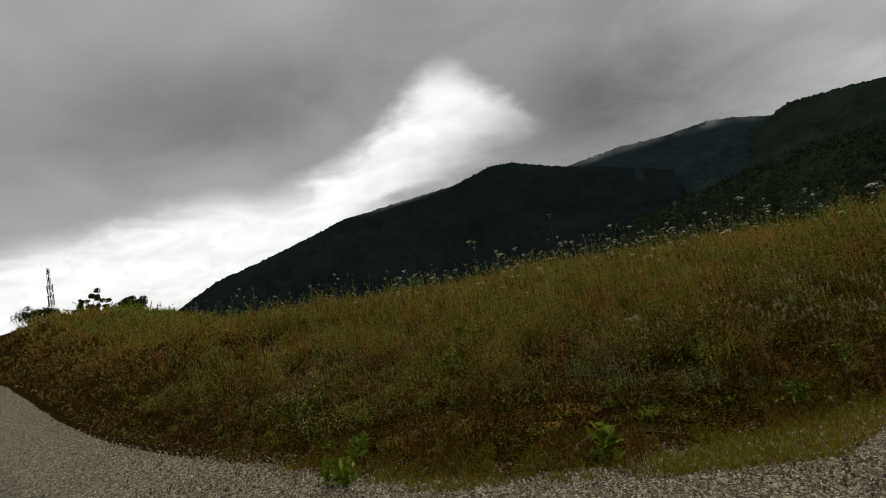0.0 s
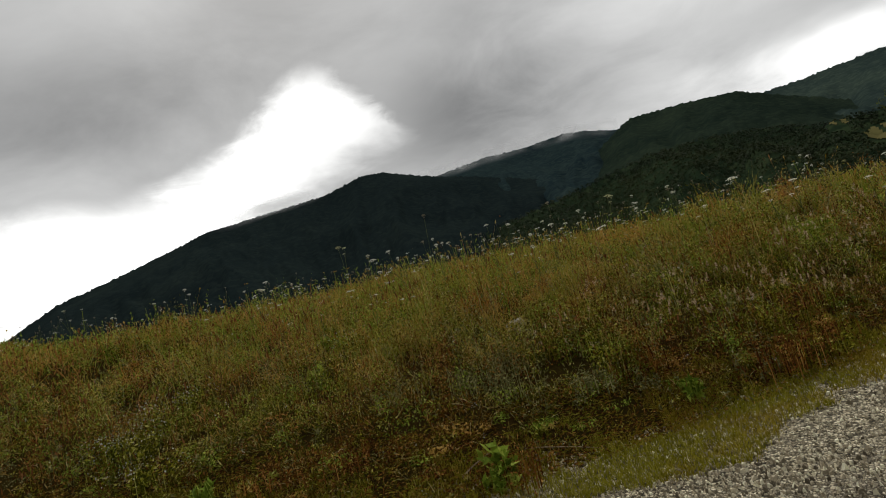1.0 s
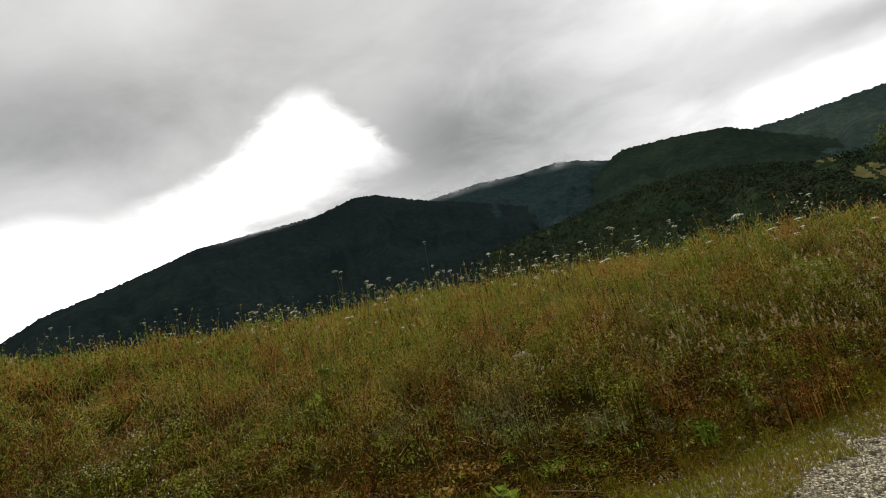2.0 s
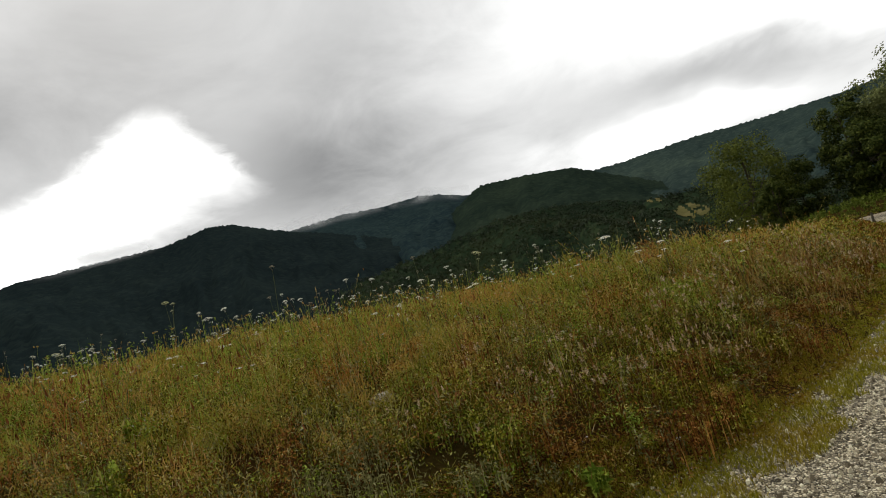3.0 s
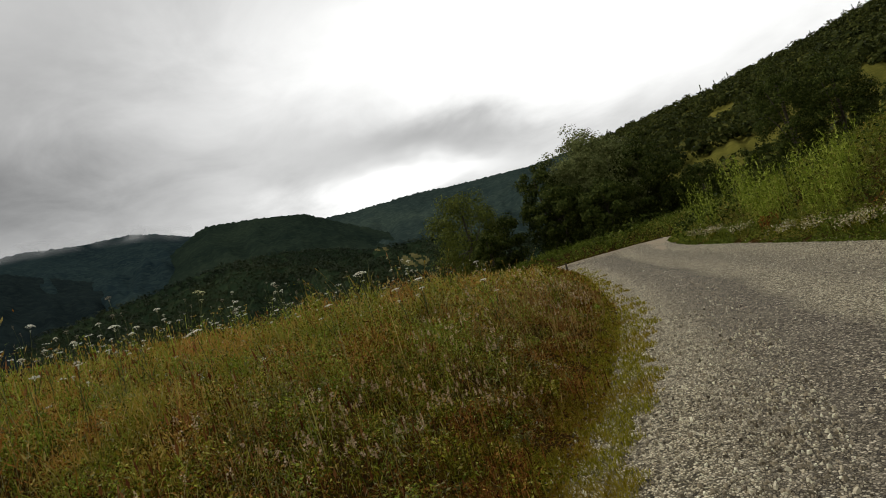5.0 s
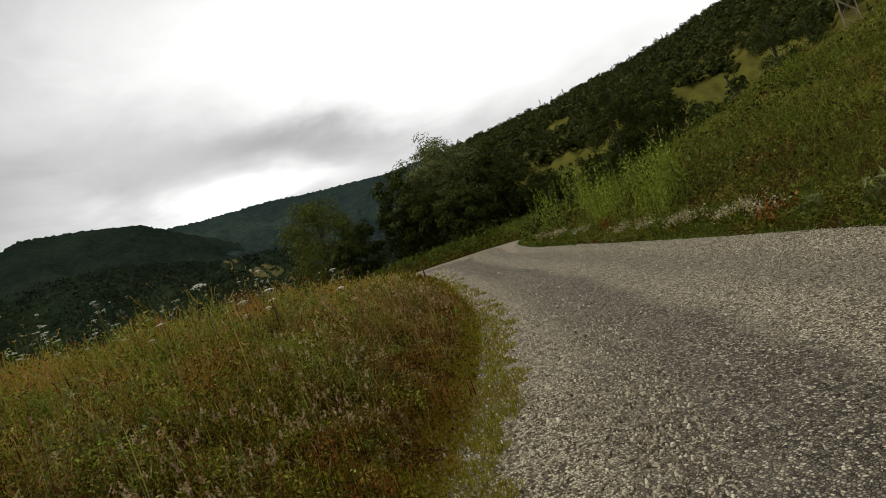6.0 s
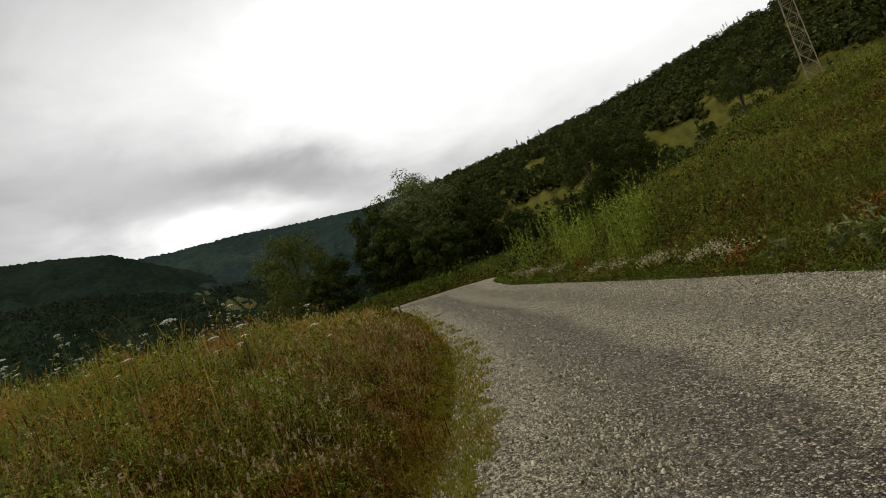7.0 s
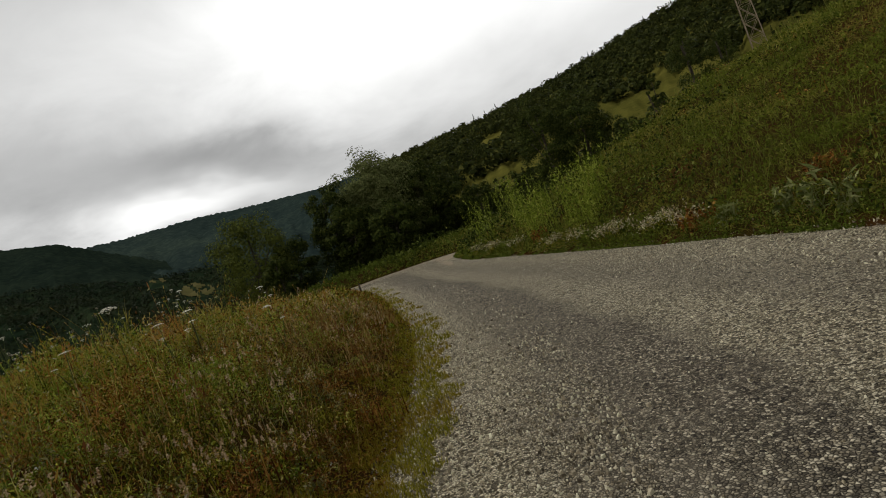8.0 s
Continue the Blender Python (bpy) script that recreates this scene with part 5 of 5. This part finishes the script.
def hay_land(az, el):
    """Where the two hay fields of the far valley lie."""
    upper = np.hypot((az - 3.1 - 0.9 * (el - 6.6)) / 1.5, (el - 6.7 + 0.4 * (az - 3.1)) / 0.32) < 1
    lower = np.hypot((az - 6.2) / 1.5, (el - 4.6 + 0.28 * (az - 6.2)) / 0.75) < 1
    hedge = np.abs(np.sin(az * 2.1 + 1.3 * el)) < 0.13
    ragged = value_noise(az * 3.5, el * 5.0, 73) > 0.16
    return (upper | lower) & ragged & ~hedge


def build_hay_fields():
    co, az, el, r = slope_points(valley_slope)
    quads = np.array([p.vertices[:] for p in valley_slope.data.polygons])
    mask = hay_land(az, el) & (el < 7.6)
    quads = quads[mask[quads].all(1)]
    used, index = np.unique(quads, return_inverse=True)
    ob = np_mesh("hay_field", co[used] + [0, 0, 1.5], index.reshape(quads.shape), HAY, True)
    tagged(ob, "pale mown hay fields on the far valley slope", "field", kind="structure")


build_hay_fields()
build_forest()

# ---- pylon, mast, stake and dirt track ----
STEEL = plain("weathered_steel", (0.34, 0.27, 0.19), 0.6, 0.6, 0.3, 6)
DARK_STEEL = plain("dark_steel", (0.10, 0.10, 0.11), 0.6, 0.5, 0.3, 6)
OLD_WOOD = plain("old_wood", (0.10, 0.085, 0.065), 0.9, 0.0, 0.4, 20)


def bar(name, a, b, thick, mat, parent):
    bm = bmesh.new()
    tube(bm, [a, b], [thick, thick], 4)
    return part(name, bm, mat, parent)


def lattice(name, label, category, place, height, base, top, bays, thick, mat):
    """A square lattice tower: four legs with rings and crossed braces bay by bay."""
    thing = new(name)
    thing.matrix_world = pose(*place, 0, 0, 27)
    tagged(thing, label, category)

    def corner(k, t):
        w = (base + (top - base) * t) / 2
        return ((-w, -w), (w, -w), (w, w), (-w, w))[k % 4] + (height * t,)

    for k in range(4):
        bar("leg", corner(k, 0), corner(k, 1), thick, mat, thing)
    for i in range(bays):
        for k in range(4):
            bar("brace", corner(k, i / bays), corner(k + 1, (i + 1) / bays), thick * 0.6, mat, thing)
            bar("brace", corner(k + 1, i / bays), corner(k, (i + 1) / bays), thick * 0.6, mat, thing)
            bar("strut", corner(k, (i + 1) / bays), corner(k + 1, (i + 1) / bays), thick * 0.5, mat, thing)
    return thing


x, y, z = stand(60.5, 64)
pylon = lattice("power_pylon", "rusty grey steel lattice power pylon on the slope", "pylon", (x, y, z - 0.2), 25, 1.45, 0.8, 16, 0.05, STEEL)
for hgt in (19.5, 22.0, 24.5):
    arm = bar("crossarm", (-2.6, 0, hgt), (2.6, 0, hgt), 0.07, STEEL, pylon)
    for side in (-2.5, 2.5):
        bar("insulator", (side, 0, hgt), (side, 0, hgt - 1.0), 0.06, DARK_STEEL, arm)
x, y, z = stand(-78.7, 72)
mast = lattice("radio_mast", "thin grey lattice radio mast on the skyline", "mast", (x, y, z - 0.1), 1.6 + math.tan(radians(12.0)) * 72 - z, 0.28, 0.2, 9, 0.018, DARK_STEEL)
for hgt in (3.6, 4.0, 5.0):
    bar("antenna", (-0.25, -0.1, hgt - 0.4), (-0.25, -0.1, hgt + 0.4), 0.05, DARK_STEEL, mast)
    bar("antenna", (0.22, 0.15, hgt - 0.3), (0.22, 0.15, hgt + 0.5), 0.05, DARK_STEEL, mast)


def build_stake():
    bm = bmesh.new()
    tube(bm, [(0, 0, -0.1), (0.01, 0, 0.22), (0.02, 0.01, 0.42)], [0.05, 0.045, 0.04], 8)
    x, y = 9.1, 25.2
    ob = part("wooden_stake", bm, OLD_WOOD)
    ob.matrix_world = pose(x, y, float(land(np.array([x]), np.array([y]))[0][0]))
    tagged(ob, "short dark wooden stake at the road edge", "post")


def build_track():
    mat = plain("sandy_dirt", (0.30, 0.245, 0.17), 0.95, 0.0, 0.25, 3)
    line = curve_points([(11.5, 21.0), (13.3, 24.7), (15.2, 28.2), (13.6, 30.9), (8.4, 33.4), (1.5, 36.4)], 12)
    way = unit(np.gradient(line, axis=0))
    side = np.stack([way[:, 1], -way[:, 0]], 1)
    t = np.linspace(-1, 1, 9)
    half = np.interp(np.linspace(0, 1, len(line)), [0, 0.35, 1], [0.15, 1.0, 1.0])
    p = line[:, None] + side[:, None] * (half[:, None] * t[None])[..., None]
    ragged = 0.03 * (value_noise(p[..., 0] * 1.3, p[..., 1] * 1.3, 91) - 0.5)
    z = np.maximum(land(p[..., 0], p[..., 1])[0], road_height(p[..., 0], p[..., 1])) + 0.02 + ragged - 0.05 * np.abs(t)[None] ** 2
    ob = np_mesh("dirt_track", np.concatenate([p, z[..., None]], -1).reshape(-1, 3), grid_faces(len(line), 9)[:, ::-1], mat, True)
    tagged(ob, "pale sandy dirt shoulder along the outside of the bend", "track", kind="structure")


build_stake()
build_track()

# ---- single plants ----
STEM = plain("green_stem", (0.09, 0.11, 0.035), 0.7, vary=0.3, scale=40)
UMBEL = plain("umbel_white", (0.84, 0.82, 0.70), 0.8, vary=0.15, scale=120)
CREAM_UMBEL = plain("umbel_cream", (0.62, 0.60, 0.34), 0.85, vary=0.2, scale=120)
DRY_UMBEL = plain("umbel_faded", (0.36, 0.31, 0.22), 0.9, vary=0.3, scale=120)


def wild_carrot(height, heads, mat, label, seed):
    """A slim branching stem, each branch with a flat umbel of small florets."""
    r = random.Random(seed)
    thing = new("wild_carrot")
    tagged(thing, label, "wildflower", "wild carrots along the brow")
    tip = None
    for i, (size, share, out) in enumerate(heads):
        a = r.uniform(0, 6.28)
        fork = height * (0.0 if i == 0 else r.uniform(0.45, 0.65))
        end = Vector((math.cos(a) * out, math.sin(a) * out, height * share))
        bm = bmesh.new()
        start = Vector((0, 0, fork - (0.05 if i == 0 else 0)))
        tube(bm, [start, start.lerp(end, 0.6) + Vector((0, 0, 0.02)), end], [0.0048, 0.0036, 0.0028], 5)
        stem = part("stem" if i == 0 else "branch", bm, STEM, thing)
        bm = bmesh.new()
        for k in range(32):
            rr, b = size / 2 * math.sqrt(r.random()), r.uniform(0, 6.28)
            c = end + Vector((rr * math.cos(b), rr * math.sin(b), 0.03 + size * 0.16 * (1 - (2 * rr / size) ** 2)))
            q = size * r.uniform(0.065, 0.10)
            vs = [bm.verts.new(c + Vector((q * math.cos(w), q * math.sin(w), r.uniform(-0.2, 0.2) * q))) for w in (0, 1.26, 2.51, 3.77, 5.03)]
            top = bm.verts.new(c + Vector((0, 0, q * 0.7)))
            for u, w in zip(vs, vs[1:] + vs[:1]):
                bm.faces.new((u, w, top))
            if k % 4 == 0:
                n0 = [bm.verts.new(end + Vector((e * 0.0016, 0, 0))) for e in (-1, 1)]
                n1 = bm.verts.new(c)
                bm.faces.new((*n0, n1))
        part("umbel", bm, mat, stem)
    bm = bmesh.new()
    for k in range(10):
        h, a = height * r.uniform(0.1, 0.7), r.uniform(0, 6.28)
        d = Vector((math.cos(a), math.sin(a), 0.5)) * r.uniform(0.05, 0.12)
        s = Vector((-math.sin(a), math.cos(a), 0)) * 0.008
        b = Vector((0, 0, h))
        bm.faces.new([bm.verts.new(q) for q in (b - s * 0.3, b + d * 0.6 - s, b + d, b + d * 0.6 + s)])
    part("leaves", bm, LUSH, thing)
    return thing


def plant_at(x, y, top):
    z = float(land(np.array([x]), np.array([y]))[0][0])
    return z, max(0.35, top - z)


CARROTS = [
    wild_carrot(0.8, [(0.15, 1.0, 0.03)], UMBEL, "tall wild carrot with one broad white umbel", 1),
    wild_carrot(0.8, [(0.10, 1.0, 0.02), (0.08, 0.85, 0.10), (0.07, 0.76, 0.12)], UMBEL, "branching wild carrot with several white umbels", 2),
    wild_carrot(0.8, [(0.075, 1.0, 0.05)], DRY_UMBEL, "thin wild carrot with a faded grey umbel", 3),
    wild_carrot(0.8, [(0.11, 1.0, 0.06), (0.06, 0.8, 0.10)], UMBEL, "wild carrot with flat white umbels", 4),
    wild_carrot(0.8, [(0.12, 1.0, 0.05), (0.09, 0.97, 0.11), (0.06, 0.88, 0.07)], CREAM_UMBEL, "stout wild carrot with creamy yellow-green umbels", 5),
    wild_carrot(0.8, [(0.05, 1.0, 0.08), (0.045, 0.9, 0.12), (0.04, 0.8, 0.13)], DRY_UMBEL, "thin branching wild carrot with withered brown umbels", 6),
]
SPOTS = [(0, 0.11, 6.77, 2.12), (4, -2.15, 8.61, 2.68), (2, -2.87, 8.0, 2.86), (0, -1.46, 6.19, 2.0), (3, -4.4, 7.0, 2.15), (2, -4.41, 6.07, 3.04), (3, -7.16, 6.36, 2.69), (4, -7.05, 7.11, 3.28),
         (3, 1.6, 7.3, 1.66), (3, 0.5, 6.9, 1.85), (1, 0.75, 7.2, 1.9), (3, -0.35, 6.9, 1.9)]
for kind, x, y, top in SPOTS:
    z, h = plant_at(x, y, top)
    copy_thing(CARROTS[kind], pose(x, y, z, rng.normal(0, 4), rng.normal(0, 4), rng.uniform(0, 360)) @ Matrix.Diagonal((1, 1, 1, 1))).scale = (1, 1, h / 0.8)
spots = scatter(9000, -24, 8, 2, 20, lambda x, y, i, o, d: (i > 2.8) * (i < 8) * thinning(d, 8, 1.2) * np.where(value_noise(x * 0.9, y * 0.9, 95) > 0.42, 0.5, 0.12))[0]
for x, y, z in spots[:300]:
    wide = rng.uniform(0.4, 0.85)
    copy_thing(CARROTS[int(rng.choice([1, 2, 3, 3, 2, 5, 5, 5]))], pose(x, y, z, rng.normal(0, 7), rng.normal(0, 7), rng.uniform(0, 360))).scale = (wide, wide, rng.uniform(0.55, 1.2))
for ob, (x, y) in zip(CARROTS, ((-6.5, 7.2), (-7.8, 5.6), (-1.0, 8.4), (2.0, 9.6), (-9.0, 6.5), (-3.2, 7.4))):
    ob.matrix_world = pose(x, y, float(land(np.array([x]), np.array([y]))[0][0]))


def clump_plant(name, label, category, group, x, y, height, width, stems, mat_leaf, mat_flower=None, leaf_size=0.05, slim=0.4, spread=0.45):
    """A bushy plant: leafy stems from one root, and blossom on their tops."""
    z = float(land(np.array([x]), np.array([y]))[0][0])
    thing = new(name)
    thing.matrix_world = pose(x, y, z)
    tagged(thing, label, category, group)
    base = np.column_stack([rng.normal(0, width * 0.22, (stems, 2)), np.zeros(stems) - 0.02])
    h = height * rng.uniform(0.6, 1.0, stems)
    v, f = herbs(base, h, 16 if spread > 0.3 else 30, leaf_size, spread, slim, 0.4 if spread > 0.3 else 1.2)
    foliage = np_mesh("foliage", v, f, mat_leaf)
    foliage.parent = thing
    if mat_flower:
        c = np.repeat(base + np.column_stack([base[:, :2] * 0.5, h]), 10, 0) + rng.normal(size=(stems * 10, 3)) * [0.05, 0.05, 0.05]
        small = 0.45 if mat_flower is WHITE_SPECK else 1.0
        c = c[rng.random(len(c)) < small]
        v, f = leaf_quads(c, rng.uniform(0.022, 0.045, len(c)) * small, np.array([0, 0, 0.5]), 0.8)
        np_mesh("blossom", v, f, mat_flower).parent = foliage
    return thing


def beside_hill(az, out):
    """A place beside the outer road edge, by azimuth from the bend and distance beyond the edge."""
    x, y = at_az(az, np.arange(4, 40, 0.1))
    k = int(np.argmax(land(x, y)[2] >= out))
    return float(x[k]), float(y[k])


for az, out, h in ((42.6, 0.3, 0.30), (43.6, 0.3, 0.34), (46.4, 0.35, 0.30), (48.0, 0.5, 0.36), (49.4, 0.45, 0.28), (38.5, 0.3, 0.3), (31.5, 0.25, 0.4), (33.0, 0.3, 0.4), (35.0, 0.3, 0.35), (40.3, 0.3, 0.3)):
    clump_plant("flowering_shrub", "low shrub covered in faded pinkish-white blossom", "shrub", "shrubs at the slope foot", *beside_hill(az, out), h, 0.42, 34, HERB, BLOOM)
for az, out, h in ((50.2, 0.35, 0.45), (49.2, 0.3, 0.35), (37.0, 0.5, 0.5), (59.5, 1.2, 0.35)):
    clump_plant("withered_dock", "rust-red withered dock plant at the slope foot", "weed", "dock plants", *beside_hill(az, out), h, 0.5, 18, RUST, None, 0.07)
for az, out, h in ((52.0, 0.3, 0.4), (55.5, 0.3, 0.5), (58.0, 0.35, 0.7), (59.4, 0.3, 0.6)):
    clump_plant("grey_thistle", "silvery green thistle with long narrow leaves", "weed", "thistles", *beside_hill(az, out), h, 0.35, 5, THISTLE, None, 0.17, 0.2)
for k in range(30):
    az, out = rng.uniform(31.5, 44), rng.uniform(0.5, 2.6)
    clump_plant("mugwort", "tall narrow green mugwort clump at the slope foot", "weed", "mugwort clumps", *beside_hill(az, out), rng.uniform(1.2, 2.3), 0.6, 8, MUGWORT, None, 0.10, 0.25, 0.12)
for x, y in ((-1.35, 1.55), (-0.3, 3.05)):
    clump_plant("leafy_weed", "bright green leafy weed at the gravel edge", "weed", "weeds at the gravel edge", x, y, 0.2, 0.16, 9, LUSH, None, 0.09, 0.3)


# ---- plants that stand out of the meadow one by one ----
SILVER = [(-2.25, 3.42), (-1.84, 2.93), (-4.23, 3.18), (-5.1, 3.49), (-1.63, 2.51), (-3.21, 4.13), (-1.93, 3.09), (-1.96, 2.55), (-4.91, 3.09), (-4.0, 2.56), (-2.6, 2.21), (-1.01, 2.83), (-0.95, 5.45), (-1.13, 5.31)]
SPIKES = [(-0.2, 4.0), (-0.38, 4.48), (0.15, 4.88), (-1.07, 5.5), (0.44, 4.75), (0.71, 4.86), (-0.12, 4.09), (-0.46, 3.91), (0.38, 4.78), (0.96, 4.88), (0.7, 5.07), (-0.6, 3.97),
          (-0.79, 5.31), (-0.09, 5.09), (-0.37, 4.52), (-0.49, 4.18), (0.92, 6.12), (1.21, 6.4), (0.34, 6.32), (0.2, 4.45), (0.6, 5.6), (-1.3, 4.6)]
OCHRE_SPOTS = [(-3.41, 3.49), (-1.5, 4.32), (-1.99, 4.92), (-1.64, 4.24), (-3.6, 3.2)]
BROAD = [(-4.1, 3.9), (-1.32, 5.22), (-4.32, 3.34), (-3.93, 2.67), (-3.59, 0.9), (-1.33, 1.68), (-3.38, 0.51)]
WITHERED = [(-7.38, 4.73), (-5.4, 3.3), (0.2, 3.57), (0.42, 3.8), (-0.71, 3.21), (1.66, 5.75), (-7.65, 3.74), (-9.71, 2.32), (-3.03, 1.26), (-1.31, 1.75), (-2.46, 1.44), (-6.18, 1.89), (-6.71, 3.97), (0.45, 4.65), (0.54, 4.15), (2.04, 6.96)]
FLECKED = [(-5.02, 1.27), (-5.47, 1.73), (-5.43, 2.06), (-4.5, 0.98), (-5.44, 1.2), (-4.1, 3.38)]
FRESH = [(0.8, 6.68), (0.6, 6.9), (0.2, 6.1), (1.0, 7.6), (-0.9, 6.3), (-1.4, 6.6), (-0.3, 5.7), (-2.6, 5.4)]
LEAFY = [(0.24, 4.14), (0.53, 3.94), (-1.13, 3.53), (-0.88, 3.11), (-3.48, 2.52), (0.25, 5.46), (0.27, 5.75), (-1.38, 3.8), (-1.46, 3.39), (1.25, 5.49)]


def spike_plant(x, y, stems):
    """Upright stems that end in slim fluffy faded flower spikes."""
    z = float(land(np.array([x]), np.array([y]))[0][0])
    thing = new("faded_spike_plant")
    thing.matrix_world = pose(x, y, z)
    tagged(thing, "herb with faded pinkish-white fluffy flower spikes on the bank", "wildflower", "faded spike plants")
    base = np.column_stack([rng.normal(0, 0.11, (stems, 2)), np.full(stems, -0.02)])
    h = rng.uniform(0.18, 0.34, stems)
    v, f = herbs(base, h, 12, 0.032, 0.35, 0.3, 0.6)
    foliage = np_mesh("foliage", v, f, HERB)
    foliage.parent = thing
    t = rng.random((stems, 26, 1))
    top = base + np.column_stack([rng.normal(0, 0.025, (stems, 2)), h])
    c = top[:, None] + np.concatenate([np.zeros((stems, 26, 2)), t * rng.uniform(0.03, 0.06, (stems, 1, 1))], 2) + rng.normal(size=(stems, 26, 3)) * [0.007, 0.007, 0.004] * (1.15 - t)
    v, f = leaf_quads(c.reshape(-1, 3), rng.uniform(0.010, 0.020, stems * 26), np.array([0, 0, 0.7]), 0.7)
    np_mesh("blossom", v, f, FLUFF).parent = foliage


for x, y in SILVER:
    clump_plant("silvery_herb", "feathery silver-grey herb clump in the meadow", "herb", "silvery herbs", x, y, rng.uniform(0.22, 0.32), 0.6, 36, GREY_LEAF, None, 0.03, 0.3, 1.2)
for x, y in SPIKES:
    spike_plant(x, y, int(rng.integers(5, 10)))
for x, y in OCHRE_SPOTS:
    clump_plant("ochre_herb", "yellow-ochre flowering herb clump in the meadow", "herb", "ochre herbs", x, y, rng.uniform(0.28, 0.4), 0.6, 40, OCHRE, None, 0.028, 0.4, 0.6)
for x, y in BROAD:
    clump_plant("broad_leaved_weed", "bright green weed with long upright leaves", "weed", "broad-leaved weeds", x, y, rng.uniform(0.22, 0.36), 0.22, 7, LUSH, None, 0.13, 0.3, 0.5)
for x, y in WITHERED:
    clump_plant("withered_herb", "rust-brown withered herb clump on the bank", "herb", "withered herbs", x, y, rng.uniform(0.2, 0.36), 0.7, 44, RUST, None, 0.026, 0.35, 0.6)
for x, y in FLECKED:
    clump_plant("white_flowering_herb", "dark green herb flecked with tiny white flowers", "herb", "white-flecked herbs", x, y, rng.uniform(0.3, 0.42), 0.5, 34, HERB, WHITE_SPECK, 0.04, 0.4, 0.6)
for x, y in FRESH:
    clump_plant("fresh_green_herb", "fresh yellow-green herb clump in the meadow", "herb", "fresh green herbs", x, y, rng.uniform(0.3, 0.44), 0.7, 46, LUSH, None, 0.034, 0.3, 0.6)
for x, y in LEAFY:
    clump_plant("leafy_bush", "low dark green leafy bush on the bank", "shrub", "leafy bank bushes", x, y, rng.uniform(0.26, 0.36), 0.55, 50, HERB, None, 0.030, 0.45, 0.7)


def build_rock():
    """A pale angular stone lying in the grass."""
    bm = bmesh.new()
    bmesh.ops.create_icosphere(bm, subdivisions=2, radius=0.5)
    r = random.Random(4)
    for v in bm.verts:
        v.co = Vector((v.co.x * 0.24, v.co.y * 0.15, v.co.z * 0.13)) * r.uniform(0.82, 1.12)
        v.co.z += 0.12 * v.co.x
    x, y = -2.13, 3.98
    ob = part("rock", bm, plain("pale_limestone", (0.48, 0.44, 0.36), 0.9, vary=0.3, scale=18))
    ob.matrix_world = pose(x, y, float(land(np.array([x]), np.array([y]))[0][0]) + 0.05, 0, 0, 30)
    tagged(ob, "pale angular limestone lying in the meadow grass", "rock")


def build_stick(a, b, name, label):
    bm = bmesh.new()
    pts = []
    for t in (0.0, 0.3, 0.65, 1.0):
        x, y = a[0] + (b[0] - a[0]) * t, a[1] + (b[1] - a[1]) * t
        pts.append((x, y, float(land(np.array([x]), np.array([y]))[0][0]) + 0.012 + 0.02 * math.sin(3 * t)))
    tube(bm, pts, [0.006, 0.005, 0.004, 0.003], 6)
    tagged(part(name, bm, PALE_WOOD), label, "stick", "dry sticks")


PALE_WOOD = plain("bleached_wood", (0.40, 0.30, 0.20), 0.9, vary=0.3, scale=30)
build_rock()
build_stick((-1.34, 2.05), (-0.86, 2.26), "dry_stick", "bleached dry stick lying at the gravel edge")
build_stick((-1.64, 1.61), (-1.50, 1.98), "dry_stick", "bleached dry stick lying at the gravel edge")
